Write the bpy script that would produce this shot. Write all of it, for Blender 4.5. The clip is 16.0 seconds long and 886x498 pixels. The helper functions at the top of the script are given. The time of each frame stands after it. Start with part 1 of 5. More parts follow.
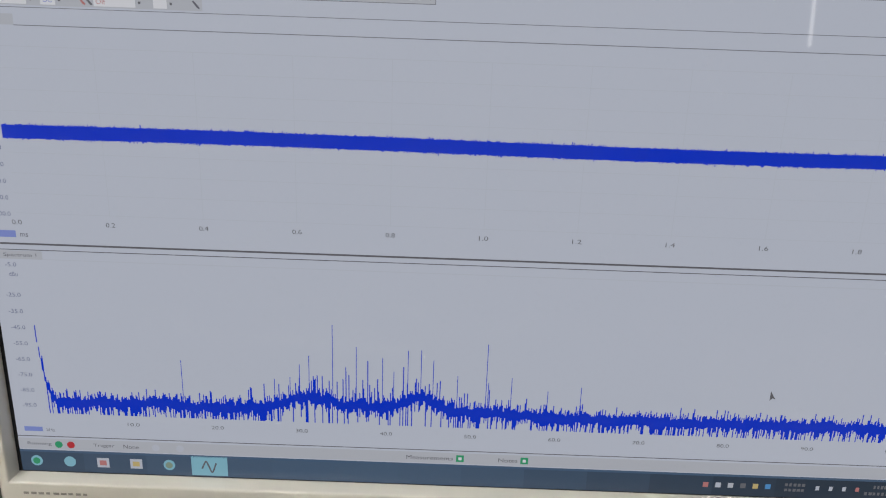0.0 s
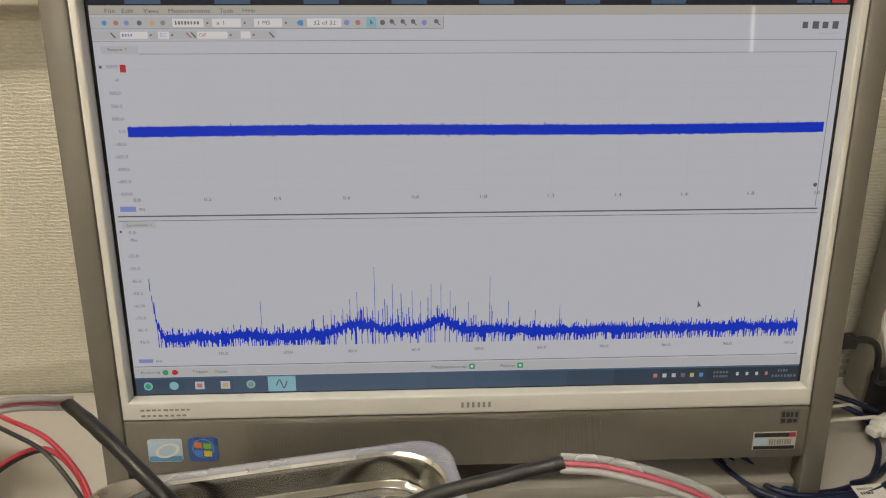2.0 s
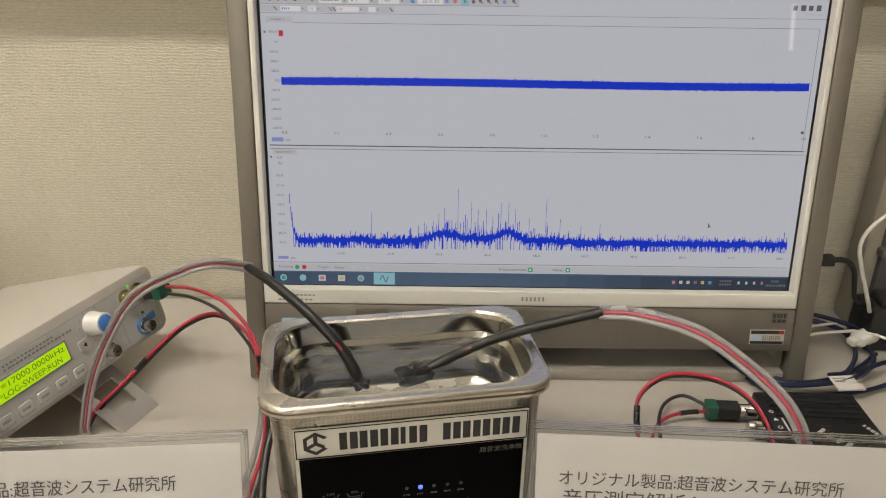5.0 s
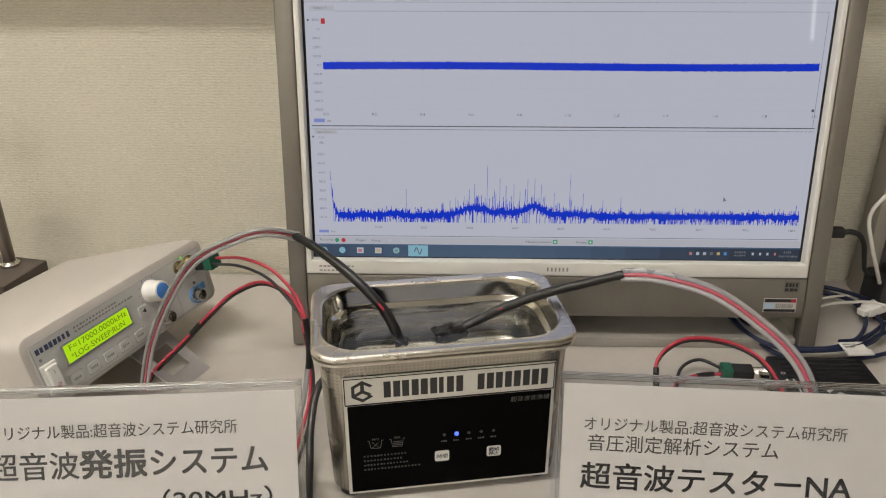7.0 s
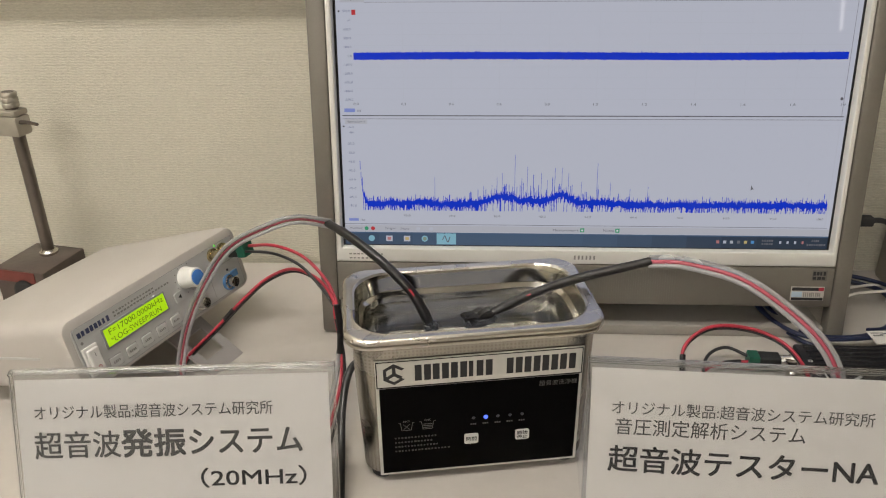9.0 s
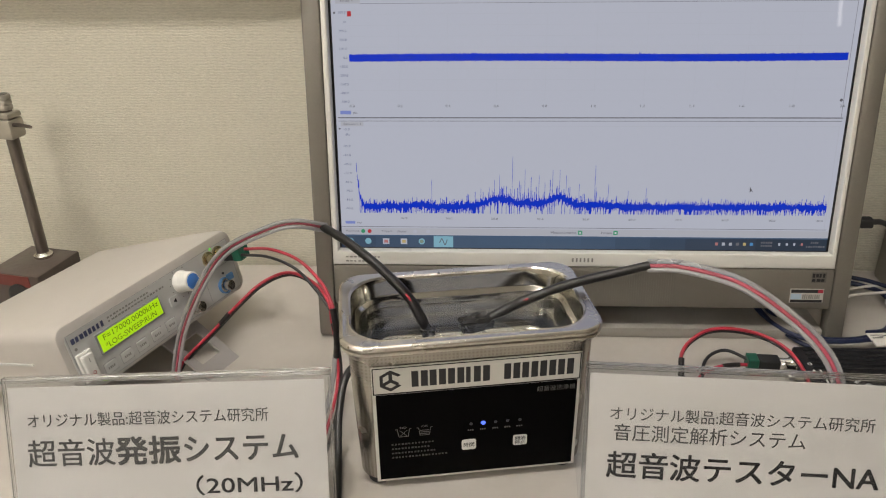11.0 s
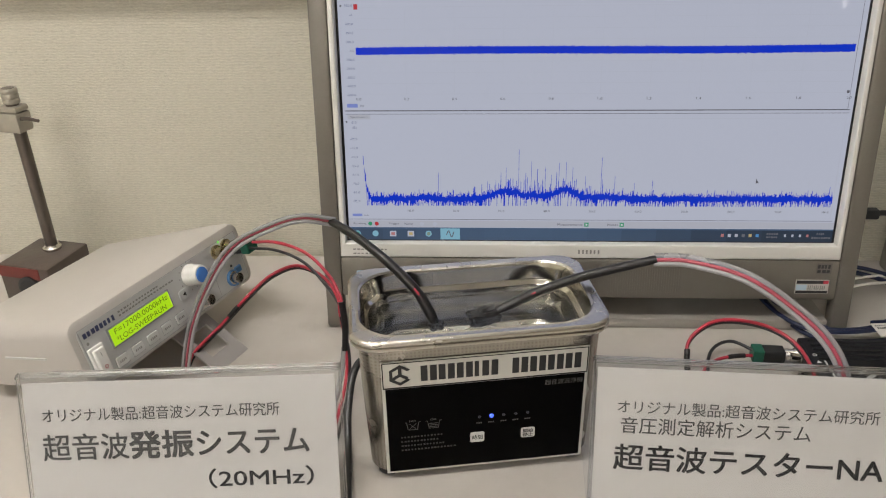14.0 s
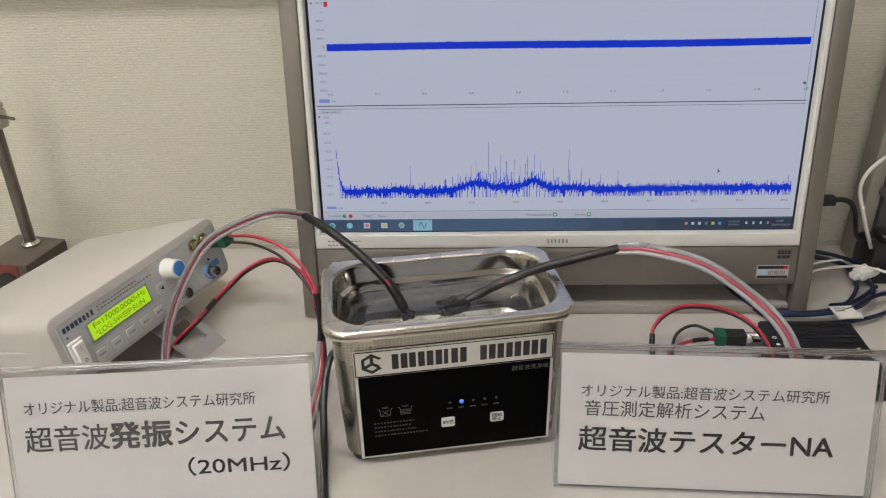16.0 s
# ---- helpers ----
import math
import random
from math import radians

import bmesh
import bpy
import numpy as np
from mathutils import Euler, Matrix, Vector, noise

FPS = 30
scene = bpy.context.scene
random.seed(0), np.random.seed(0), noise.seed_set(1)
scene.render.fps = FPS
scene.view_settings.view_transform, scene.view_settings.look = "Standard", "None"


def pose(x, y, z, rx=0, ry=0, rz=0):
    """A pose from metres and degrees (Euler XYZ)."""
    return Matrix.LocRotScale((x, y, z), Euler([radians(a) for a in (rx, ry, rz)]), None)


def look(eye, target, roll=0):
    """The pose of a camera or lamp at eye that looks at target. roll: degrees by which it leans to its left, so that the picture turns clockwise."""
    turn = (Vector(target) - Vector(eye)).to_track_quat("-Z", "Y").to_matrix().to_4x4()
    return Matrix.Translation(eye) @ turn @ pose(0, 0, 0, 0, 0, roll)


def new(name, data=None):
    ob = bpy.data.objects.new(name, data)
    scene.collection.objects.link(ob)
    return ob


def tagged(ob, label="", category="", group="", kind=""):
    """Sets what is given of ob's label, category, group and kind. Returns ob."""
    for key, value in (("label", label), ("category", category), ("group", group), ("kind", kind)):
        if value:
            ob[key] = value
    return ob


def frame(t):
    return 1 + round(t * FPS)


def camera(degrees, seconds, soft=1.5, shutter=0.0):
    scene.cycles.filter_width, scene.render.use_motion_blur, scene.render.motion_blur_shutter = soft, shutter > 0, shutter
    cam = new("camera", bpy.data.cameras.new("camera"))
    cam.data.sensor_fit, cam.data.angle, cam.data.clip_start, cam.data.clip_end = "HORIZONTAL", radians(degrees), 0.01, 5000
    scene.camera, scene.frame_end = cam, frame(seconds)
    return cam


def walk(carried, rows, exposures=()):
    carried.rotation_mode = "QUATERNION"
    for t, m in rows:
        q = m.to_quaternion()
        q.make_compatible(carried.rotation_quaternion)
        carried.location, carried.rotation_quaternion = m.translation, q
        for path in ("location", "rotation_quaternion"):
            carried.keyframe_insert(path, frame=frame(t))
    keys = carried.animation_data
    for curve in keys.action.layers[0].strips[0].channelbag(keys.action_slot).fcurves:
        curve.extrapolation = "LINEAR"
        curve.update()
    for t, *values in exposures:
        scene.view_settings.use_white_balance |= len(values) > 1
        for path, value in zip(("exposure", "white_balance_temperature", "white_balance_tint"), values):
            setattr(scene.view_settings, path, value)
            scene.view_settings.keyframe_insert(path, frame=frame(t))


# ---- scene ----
cam = camera(59.7, 16.0, soft=1.1)
PATH = [
    (0, (-0.013, -0.295, 1.081), (-0.016, 1.503, 0.207), 2.0),
    (0.5, (-0.031, -0.337, 1.09), (-0.011, 1.472, 0.239), 1.7),
    (1, (-0.043, -0.373, 1.092), (0.002, 1.456, 0.285), 1.3),
    (1.5, (-0.044, -0.403, 1.1), (0.029, 1.416, 0.27), 0.8),
    (2, (-0.041, -0.425, 1.102), (0.044, 1.392, 0.271), 0.3),
    (2.5, (-0.049, -0.459, 1.103), (0.053, 1.359, 0.275), 1.1),
    (3, (-0.059, -0.49, 1.103), (0.033, 1.327, 0.273), 0.9),
    (3.5, (-0.059, -0.513, 1.104), (0.0, 1.307, 0.277), 0.2),
    (4, (-0.064, -0.541, 1.108), (-0.031, 1.278, 0.278), 0.4),
    (6.5, (-0.085, -0.626, 1.114), (-0.121, 1.183, 0.262), 0.1),
    (7, (-0.086, -0.635, 1.114), (-0.135, 1.174, 0.261), -0.1),
    (7.5, (-0.087, -0.639, 1.113), (-0.151, 1.168, 0.259), -0.1),
    (8, (-0.088, -0.639, 1.113), (-0.17, 1.166, 0.255), -0.4),
    (8.5, (-0.09, -0.64, 1.113), (-0.186, 1.161, 0.249), -0.6),
    (9, (-0.091, -0.646, 1.114), (-0.197, 1.152, 0.246), -0.8),
    (11.5, (-0.09, -0.638, 1.117), (-0.191, 1.155, 0.237), -0.9),
    (12, (-0.093, -0.637, 1.117), (-0.192, 1.153, 0.231), -0.7),
    (12.5, (-0.098, -0.633, 1.116), (-0.198, 1.155, 0.225), -0.6),
    (13, (-0.099, -0.629, 1.117), (-0.201, 1.157, 0.221), -0.8),
    (13.5, (-0.096, -0.635, 1.121), (-0.202, 1.146, 0.217), -1.0),
    (14, (-0.094, -0.639, 1.126), (-0.202, 1.137, 0.211), -1.2),
    (14.5, (-0.092, -0.648, 1.132), (-0.189, 1.122, 0.206), -1.3),
    (15, (-0.088, -0.655, 1.133), (-0.174, 1.114, 0.204), -1.5),
    (15.5, (-0.085, -0.657, 1.136), (-0.16, 1.108, 0.198), -1.4),
    (16, (-0.082, -0.653, 1.137), (-0.15, 1.108, 0.193), -1.4),
]
LIGHT_ROWS = [(0.0, -0.22, 6450, 12), (0.5, -0.25, 6850, 12), (1.5, -0.23, 7150, 12), (3.5, -0.19, 7150, 13), (4.0, -0.14, 7150, 13), (6.5, -0.12, 6600, 15), (9.0, -0.14, 6550, 15), (12.5, -0.14, 6500, 15), (16.0, -0.11, 6200, 16)]
walk(cam, [(t, look(eye, target, roll)) for t, eye, target, roll in PATH], LIGHT_ROWS)

# ---- light ----
world = bpy.data.worlds.new("room_world")
scene.world = world
world.use_nodes = True
world.node_tree.nodes["Background"].inputs[0].default_value = (0.9, 0.92, 1.0, 1)
world.node_tree.nodes["Background"].inputs[1].default_value = 0.05

TABLE = 0.72
WALL = 0.135
CEILING = 2.5


# ---- materials ----
def mat(name, color, rough=0.5, metal=0.0, grain=0.0, scale=60.0, bump=0.0, bump_scale=200.0, stretch=(1, 1, 1), spec=0.5,
        coat=0.0, vary=0.06, trans=0.0, ior=1.45, emit=0.0, emit_color=None, aniso=0.0):
    """A node material: base colour with two scales of noise, rough patches and fine relief."""
    m = bpy.data.materials.new(name)
    m.use_nodes = True
    nt = m.node_tree
    p = nt.nodes["Principled BSDF"]
    p.inputs["Base Color"].default_value = (*color, 1)
    p.inputs["Roughness"].default_value = rough
    p.inputs["Metallic"].default_value = metal
    p.inputs["Specular IOR Level"].default_value = spec
    p.inputs["Coat Weight"].default_value = coat
    p.inputs["Transmission Weight"].default_value = trans
    p.inputs["IOR"].default_value = ior
    p.inputs["Anisotropic"].default_value = aniso
    if emit:
        p.inputs["Emission Color"].default_value = (*(emit_color or color), 1)
        p.inputs["Emission Strength"].default_value = emit
    if grain or bump:
        co = nt.nodes.new("ShaderNodeTexCoord")
        mp = nt.nodes.new("ShaderNodeMapping")
        mp.inputs["Scale"].default_value = stretch
        nt.links.new(co.outputs["Object"], mp.inputs["Vector"])
    if grain:
        fine = nt.nodes.new("ShaderNodeTexNoise")
        fine.inputs["Scale"].default_value = scale
        fine.inputs["Detail"].default_value = 5
        nt.links.new(mp.outputs[0], fine.inputs["Vector"])
        wide = nt.nodes.new("ShaderNodeTexNoise")
        wide.inputs["Scale"].default_value = scale * 0.11
        wide.inputs["Detail"].default_value = 3
        nt.links.new(co.outputs["Object"], wide.inputs["Vector"])
        add = nt.nodes.new("ShaderNodeMath")
        add.operation = "ADD"
        nt.links.new(fine.outputs["Fac"], add.inputs[0])
        nt.links.new(wide.outputs["Fac"], add.inputs[1])
        ramp = nt.nodes.new("ShaderNodeMapRange")
        ramp.inputs["From Min"].default_value = 0.6
        ramp.inputs["From Max"].default_value = 1.4
        ramp.inputs["To Min"].default_value = 1 - grain
        ramp.inputs["To Max"].default_value = 1 + grain
        nt.links.new(add.outputs[0], ramp.inputs["Value"])
        mul = nt.nodes.new("ShaderNodeVectorMath")
        mul.operation = "SCALE"
        mul.inputs[0].default_value = color
        nt.links.new(ramp.outputs[0], mul.inputs["Scale"])
        nt.links.new(mul.outputs[0], p.inputs["Base Color"])
        rr = nt.nodes.new("ShaderNodeMapRange")
        rr.inputs["From Min"].default_value = 0.3
        rr.inputs["From Max"].default_value = 0.7
        rr.inputs["To Min"].default_value = max(rough - vary, 0.02)
        rr.inputs["To Max"].default_value = min(rough + vary, 1)
        nt.links.new(wide.outputs["Fac"], rr.inputs["Value"])
        nt.links.new(rr.outputs[0], p.inputs["Roughness"])
    if bump:
        bn = nt.nodes.new("ShaderNodeTexNoise")
        bn.inputs["Scale"].default_value = bump_scale
        bn.inputs["Detail"].default_value = 4
        nt.links.new(mp.outputs[0], bn.inputs["Vector"])
        b = nt.nodes.new("ShaderNodeBump")
        b.inputs["Strength"].default_value = bump
        b.inputs["Distance"].default_value = 0.001
        nt.links.new(bn.outputs["Fac"], b.inputs["Height"])
        nt.links.new(b.outputs[0], p.inputs["Normal"])
    return m


def wallpaper_material():
    """Cream vinyl wallpaper with a woven relief of short horizontal ribs."""
    m = mat("wallpaper", (0.71, 0.675, 0.565), 0.6, grain=0.02, scale=30)
    nt = m.node_tree
    p = nt.nodes["Principled BSDF"]
    co = nt.nodes.new("ShaderNodeTexCoord")
    mp = nt.nodes.new("ShaderNodeMapping")
    mp.inputs["Scale"].default_value = (200, 200, 720)
    nt.links.new(co.outputs["Object"], mp.inputs["Vector"])
    n1 = nt.nodes.new("ShaderNodeTexNoise")
    n1.inputs["Scale"].default_value = 1.0
    n1.inputs["Detail"].default_value = 4
    n1.inputs["Roughness"].default_value = 0.6
    nt.links.new(mp.outputs[0], n1.inputs["Vector"])
    mp2 = nt.nodes.new("ShaderNodeMapping")
    mp2.inputs["Scale"].default_value = (330, 330, 820)
    nt.links.new(co.outputs["Object"], mp2.inputs["Vector"])
    n2 = nt.nodes.new("ShaderNodeTexNoise")
    n2.inputs["Scale"].default_value = 1.0
    nt.links.new(mp2.outputs[0], n2.inputs["Vector"])
    mixn = nt.nodes.new("ShaderNodeMath")
    mixn.operation = "MULTIPLY_ADD"
    mixn.inputs[1].default_value = 0.35
    nt.links.new(n2.outputs["Fac"], mixn.inputs[0])
    nt.links.new(n1.outputs["Fac"], mixn.inputs[2])
    b = nt.nodes.new("ShaderNodeBump")
    b.inputs["Strength"].default_value = 1.0
    b.inputs["Distance"].default_value = 0.0012
    wv = nt.nodes.new("ShaderNodeTexWave")
    wv.bands_direction = "Z"
    wv.inputs["Scale"].default_value = 108
    wv.inputs["Distortion"].default_value = 4.5
    wv.inputs["Detail"].default_value = 3
    wv.inputs["Detail Scale"].default_value = 1.6
    nt.links.new(co.outputs["Object"], wv.inputs["Vector"])
    sm = nt.nodes.new("ShaderNodeMath")
    sm.operation = "MULTIPLY_ADD"
    sm.inputs[1].default_value = 0.25
    nt.links.new(wv.outputs["Fac"], sm.inputs[0])
    nt.links.new(mixn.outputs[0], sm.inputs[2])
    nt.links.new(sm.outputs[0], b.inputs["Height"])
    # shade between the ribs put into the base colour: hollows darker, crests lighter
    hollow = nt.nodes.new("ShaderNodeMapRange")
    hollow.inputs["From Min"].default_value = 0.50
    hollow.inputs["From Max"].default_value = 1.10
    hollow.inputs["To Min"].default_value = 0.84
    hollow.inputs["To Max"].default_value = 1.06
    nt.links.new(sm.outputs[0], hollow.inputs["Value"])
    rib_shade = nt.nodes.new("ShaderNodeVectorMath")
    rib_shade.operation = "SCALE"
    nt.links.new(p.inputs["Base Color"].links[0].from_socket, rib_shade.inputs[0])
    nt.links.new(hollow.outputs[0], rib_shade.inputs["Scale"])
    nt.links.new(rib_shade.outputs[0], p.inputs["Base Color"])
    nt.links.new(b.outputs[0], p.inputs["Normal"])
    return m


def cover_material(least=0.03):
    """A clear acrylic cover sheet: see-through, with a gloss that grows at grazing angles."""
    m = bpy.data.materials.new("clear_cover")
    m.use_nodes = True
    nt = m.node_tree
    nt.nodes.remove(nt.nodes["Principled BSDF"])
    tr = nt.nodes.new("ShaderNodeBsdfTransparent")
    tr.inputs[0].default_value = (0.96, 0.965, 0.97, 1)
    gl = nt.nodes.new("ShaderNodeBsdfGlossy")
    gl.inputs["Roughness"].default_value = 0.04
    lw = nt.nodes.new("ShaderNodeLayerWeight")
    pw = nt.nodes.new("ShaderNodeMath")
    pw.operation = "POWER"
    pw.inputs[1].default_value = 4.0
    nt.links.new(lw.outputs["Facing"], pw.inputs[0])
    fr = nt.nodes.new("ShaderNodeMapRange")
    fr.inputs["To Min"].default_value = least
    fr.inputs["To Max"].default_value = 0.85
    nt.links.new(pw.outputs[0], fr.inputs["Value"])
    mx = nt.nodes.new("ShaderNodeMixShader")
    nt.links.new(fr.outputs[0], mx.inputs[0])
    nt.links.new(tr.outputs[0], mx.inputs[1])
    nt.links.new(gl.outputs[0], mx.inputs[2])
    nt.links.new(mx.outputs[0], nt.nodes["Material Output"].inputs["Surface"])
    return m


def lit(name, color, strength):
    """A spot of the lit display, behind its glossy front."""
    return mat(name, (0.008, 0.008, 0.009), 0.025, emit=strength, emit_color=color, spec=0.15)


GLOW = 0.65
WALLPAPER = wallpaper_material()
CLEAR = cover_material()
PLAIN_WALL = mat("painted_wall", (0.66, 0.62, 0.53), 0.7, grain=0.04, scale=20, bump=0.1)
# unseen wall, darkened so that less light bounces onto the right side
EAST_WALL = mat("dimmed_east_wall", (0.40, 0.37, 0.315), 0.6, grain=0.04, scale=18, bump=0.08)
# panel beige, its tone lowered to stand for weaker light on the right
PILLAR = mat("pillar_dimmed_paint", (0.34, 0.315, 0.265), 0.6, grain=0.04, scale=18, bump=0.08)
CEIL = mat("ceiling_board", (0.78, 0.77, 0.74), 0.8, grain=0.05, scale=60, bump=0.2)
FLOOR = mat("floor_vinyl", (0.36, 0.34, 0.31), 0.5, grain=0.1, scale=40, bump=0.05)
DESK = mat("desk_laminate", (0.50, 0.468, 0.43), 0.42, grain=0.035, scale=120, bump=0.04, bump_scale=900, vary=0.08)
DESK_EDGE = mat("desk_edge", (0.35, 0.33, 0.31), 0.5, grain=0.05, scale=80)
RAIL = mat("rail_paint", (0.50, 0.45, 0.36), 0.5, grain=0.04, scale=30)
WHITE_BEZEL = mat("white_bezel", (0.70, 0.69, 0.65), 0.34, grain=0.015, scale=60, coat=0.12)
SILVER = mat("silver_plastic", (0.188, 0.172, 0.147), 0.44, metal=0.3, grain=0.05, scale=700, bump=0.03, bump_scale=3000)
FOOT_SILVER = mat("pale_silver_plastic", (0.36, 0.34, 0.305), 0.45, metal=0.15, grain=0.05, scale=500)
GAP_SHADE = mat("under_panel_shade", (0.045, 0.042, 0.038), 0.6, grain=0.05, scale=200)
SILVER_DARK = mat("silver_shadow_plastic", (0.14, 0.13, 0.115), 0.5, metal=0.2, grain=0.05, scale=500)
BLACK_GAP = mat("black_gasket", (0.012, 0.012, 0.014), 0.3, grain=0.1, scale=100)
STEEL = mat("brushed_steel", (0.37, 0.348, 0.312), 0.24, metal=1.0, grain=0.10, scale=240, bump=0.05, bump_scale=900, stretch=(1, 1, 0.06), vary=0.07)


def linen(m, pitch=0.0026, depth=0.11):
    """Embossed linen finish: a fine grid of small pads over the metal."""
    nt = m.node_tree
    p = nt.nodes["Principled BSDF"]
    co = nt.nodes.new("ShaderNodeTexCoord")
    waves = []
    for way in ("X", "Z"):
        w = nt.nodes.new("ShaderNodeTexWave")
        w.bands_direction = way
        w.inputs["Scale"].default_value = math.pi / (10 * pitch)
        nt.links.new(co.outputs["Object"], w.inputs["Vector"])
        waves.append(w)
    mul = nt.nodes.new("ShaderNodeMath")
    mul.operation = "MULTIPLY"
    nt.links.new(waves[0].outputs["Fac"], mul.inputs[0])
    nt.links.new(waves[1].outputs["Fac"], mul.inputs[1])
    span = nt.nodes.new("ShaderNodeMapRange")
    span.inputs["To Min"].default_value = 1 + depth
    span.inputs["To Max"].default_value = 1 - 2 * depth
    nt.links.new(mul.outputs[0], span.inputs["Value"])
    tone = nt.nodes.new("ShaderNodeVectorMath")
    tone.operation = "SCALE"
    nt.links.new(p.inputs["Base Color"].links[0].from_socket, tone.inputs[0])
    nt.links.new(span.outputs[0], tone.inputs["Scale"])
    nt.links.new(tone.outputs[0], p.inputs["Base Color"])
    return m


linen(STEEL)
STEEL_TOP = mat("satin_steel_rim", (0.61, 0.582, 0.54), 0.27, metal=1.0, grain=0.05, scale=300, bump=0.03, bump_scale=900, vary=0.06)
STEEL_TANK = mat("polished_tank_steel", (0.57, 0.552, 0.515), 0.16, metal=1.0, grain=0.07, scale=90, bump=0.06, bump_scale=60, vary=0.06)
# tank steel again, lightened in colour for the bright reflection on the floor
STEEL_FLOOR = mat("satin_floor_lightened", (0.93, 0.92, 0.89), 0.27, metal=1.0, grain=0.05, scale=120, bump=0.04, bump_scale=300, vary=0.05)
LABEL_BLACK = mat("label_black", (0.003, 0.0029, 0.0029), 0.42, grain=0.1, scale=300, spec=0.012)
WATER = mat("clear_water", (0.97, 0.98, 0.98), 0.02, trans=1.0, ior=1.33, bump=0.05, bump_scale=55)
LABEL_SILVER = mat("label_silver", (0.62, 0.61, 0.57), 0.35, metal=0.2, grain=0.03, scale=200)
INK = mat("black_ink", (0.02, 0.02, 0.022), 0.5, grain=0.1, scale=300)
INK_SOFT = mat("grey_ink", (0.09, 0.09, 0.09), 0.5, grain=0.08, scale=300)
INK_NAVY = mat("navy_ink", (0.05, 0.06, 0.13), 0.5, grain=0.08, scale=300)
PRINT_WHITE = mat("white_print", (0.72, 0.72, 0.70), 0.5, grain=0.03, scale=300)
PRINT_GREY = mat("grey_print", (0.24, 0.235, 0.225), 0.5, grain=0.05, scale=300)
PRINT_FAINT = mat("faint_print", (0.040, 0.039, 0.037), 0.5, grain=0.05, scale=300)
PRINT_DIM = mat("dim_print", (0.10, 0.098, 0.094), 0.5, grain=0.05, scale=300)
RUBBER = mat("black_rubber", (0.018, 0.018, 0.019), 0.6, grain=0.2, scale=200)
CASE_GREY = mat("warm_grey_case", (0.51, 0.482, 0.452), 0.42, grain=0.025, scale=90, bump=0.12, bump_scale=1600)
PANEL_GREY = mat("panel_grey", (0.53, 0.535, 0.525), 0.4, grain=0.02, scale=120)
# case-like grey, darkened to carry the shade below the generator
BRACKET = mat("bracket_shaded_grey", (0.36, 0.34, 0.33), 0.45, grain=0.03, scale=90)
PANEL_LINE = mat("panel_outline", (0.27, 0.275, 0.28), 0.5, grain=0.05, scale=200)
BUTTON_GREY = mat("button_grey", (0.56, 0.57, 0.56), 0.45, grain=0.03, scale=200)
LCD = mat("green_backlit_display", (0.12, 0.2, 0.01), 0.18, emit=0.78, emit_color=(0.44, 0.80, 0.005))
LCD_INK = mat("display_segments", (0.05, 0.10, 0.01), 0.25, emit=0.2, emit_color=(0.30, 0.50, 0.02))
WHITE_PLASTIC = mat("white_plastic", (0.80, 0.79, 0.76), 0.3, grain=0.02, scale=150)
BLUE_CAP = mat("blue_knob_cap", (0.06, 0.22, 0.62), 0.35, grain=0.04, scale=200)
BLUE_RING = mat("blue_plastic", (0.10, 0.25, 0.50), 0.45, grain=0.05, scale=200)
BRASS = mat("gold_connector", (0.52, 0.45, 0.28), 0.28, metal=1.0, grain=0.08, scale=300)
NICKEL = mat("nickel_connector", (0.66, 0.64, 0.60), 0.22, metal=1.0, grain=0.06, scale=300)
GREEN = mat("green_terminal", (0.012, 0.10, 0.062), 0.4, grain=0.05, scale=200)
RED_WIRE = mat("red_wire", (0.41, 0.028, 0.05), 0.38, grain=0.06, scale=300)
BLACK_WIRE = mat("black_wire", (0.02, 0.02, 0.021), 0.4, grain=0.15, scale=300)
SHRINK = mat("black_shrink_tube", (0.010, 0.0095, 0.010), 0.36, grain=0.3, scale=160, bump=0.22, bump_scale=420, vary=0.12)
CLEAR_TUBE = mat("milky_clear_tube", (0.60, 0.60, 0.62), 0.22, grain=0.04, scale=160, trans=0.6, ior=1.4, coat=0.3)
RED_CORE = mat("red_core_in_tube", (0.42, 0.075, 0.11), 0.35, grain=0.06, scale=200, coat=0.3)
GREY_CORE = mat("grey_core_in_tube", (0.33, 0.325, 0.34), 0.35, grain=0.06, scale=200, coat=0.3)
BLUE_CABLE = mat("navy_cable", (0.008, 0.014, 0.046), 0.4, grain=0.1, scale=200)
WHITE_CABLE = mat("white_cable", (0.74, 0.72, 0.68), 0.4, grain=0.03, scale=200)
SCOPE_BLACK = mat("ribbed_black_plastic", (0.008, 0.0085, 0.011), 0.5, grain=0.12, scale=200, bump=0.08, bump_scale=1200)
PAPER = mat("white_paper", (0.68, 0.66, 0.64), 0.6, grain=0.012, scale=30, bump=0.04, bump_scale=500)
ACRYLIC = CLEAR
ACRYLIC_EDGE = mat("acrylic_edge", (0.94, 0.95, 0.96), 0.05, trans=1.0, ior=1.49, spec=0.7)
CAST_IRON = mat("brown_painted_iron", (0.085, 0.066, 0.055), 0.45, grain=0.25, scale=60, bump=0.3, bump_scale=200, vary=0.1)
POST_STEEL = mat("tarnished_steel_rod", (0.19, 0.165, 0.145), 0.35, metal=0.9, grain=0.2, scale=60, vary=0.1)
CLAMP_METAL = mat("grey_cast_clamp", (0.42, 0.39, 0.33), 0.45, metal=0.5, grain=0.12, scale=90, bump=0.2, bump_scale=300)
RED_PAINT = mat("red_label_paint", (0.15, 0.03, 0.024), 0.5, grain=0.2, scale=150)
DARK_CASE = mat("dark_grey_case", (0.10, 0.095, 0.095), 0.45, grain=0.08, scale=80, bump=0.1)
STICKER_BLUE = mat("blue_sticker", (0.035, 0.10, 0.34), 0.3, grain=0.04, scale=200)
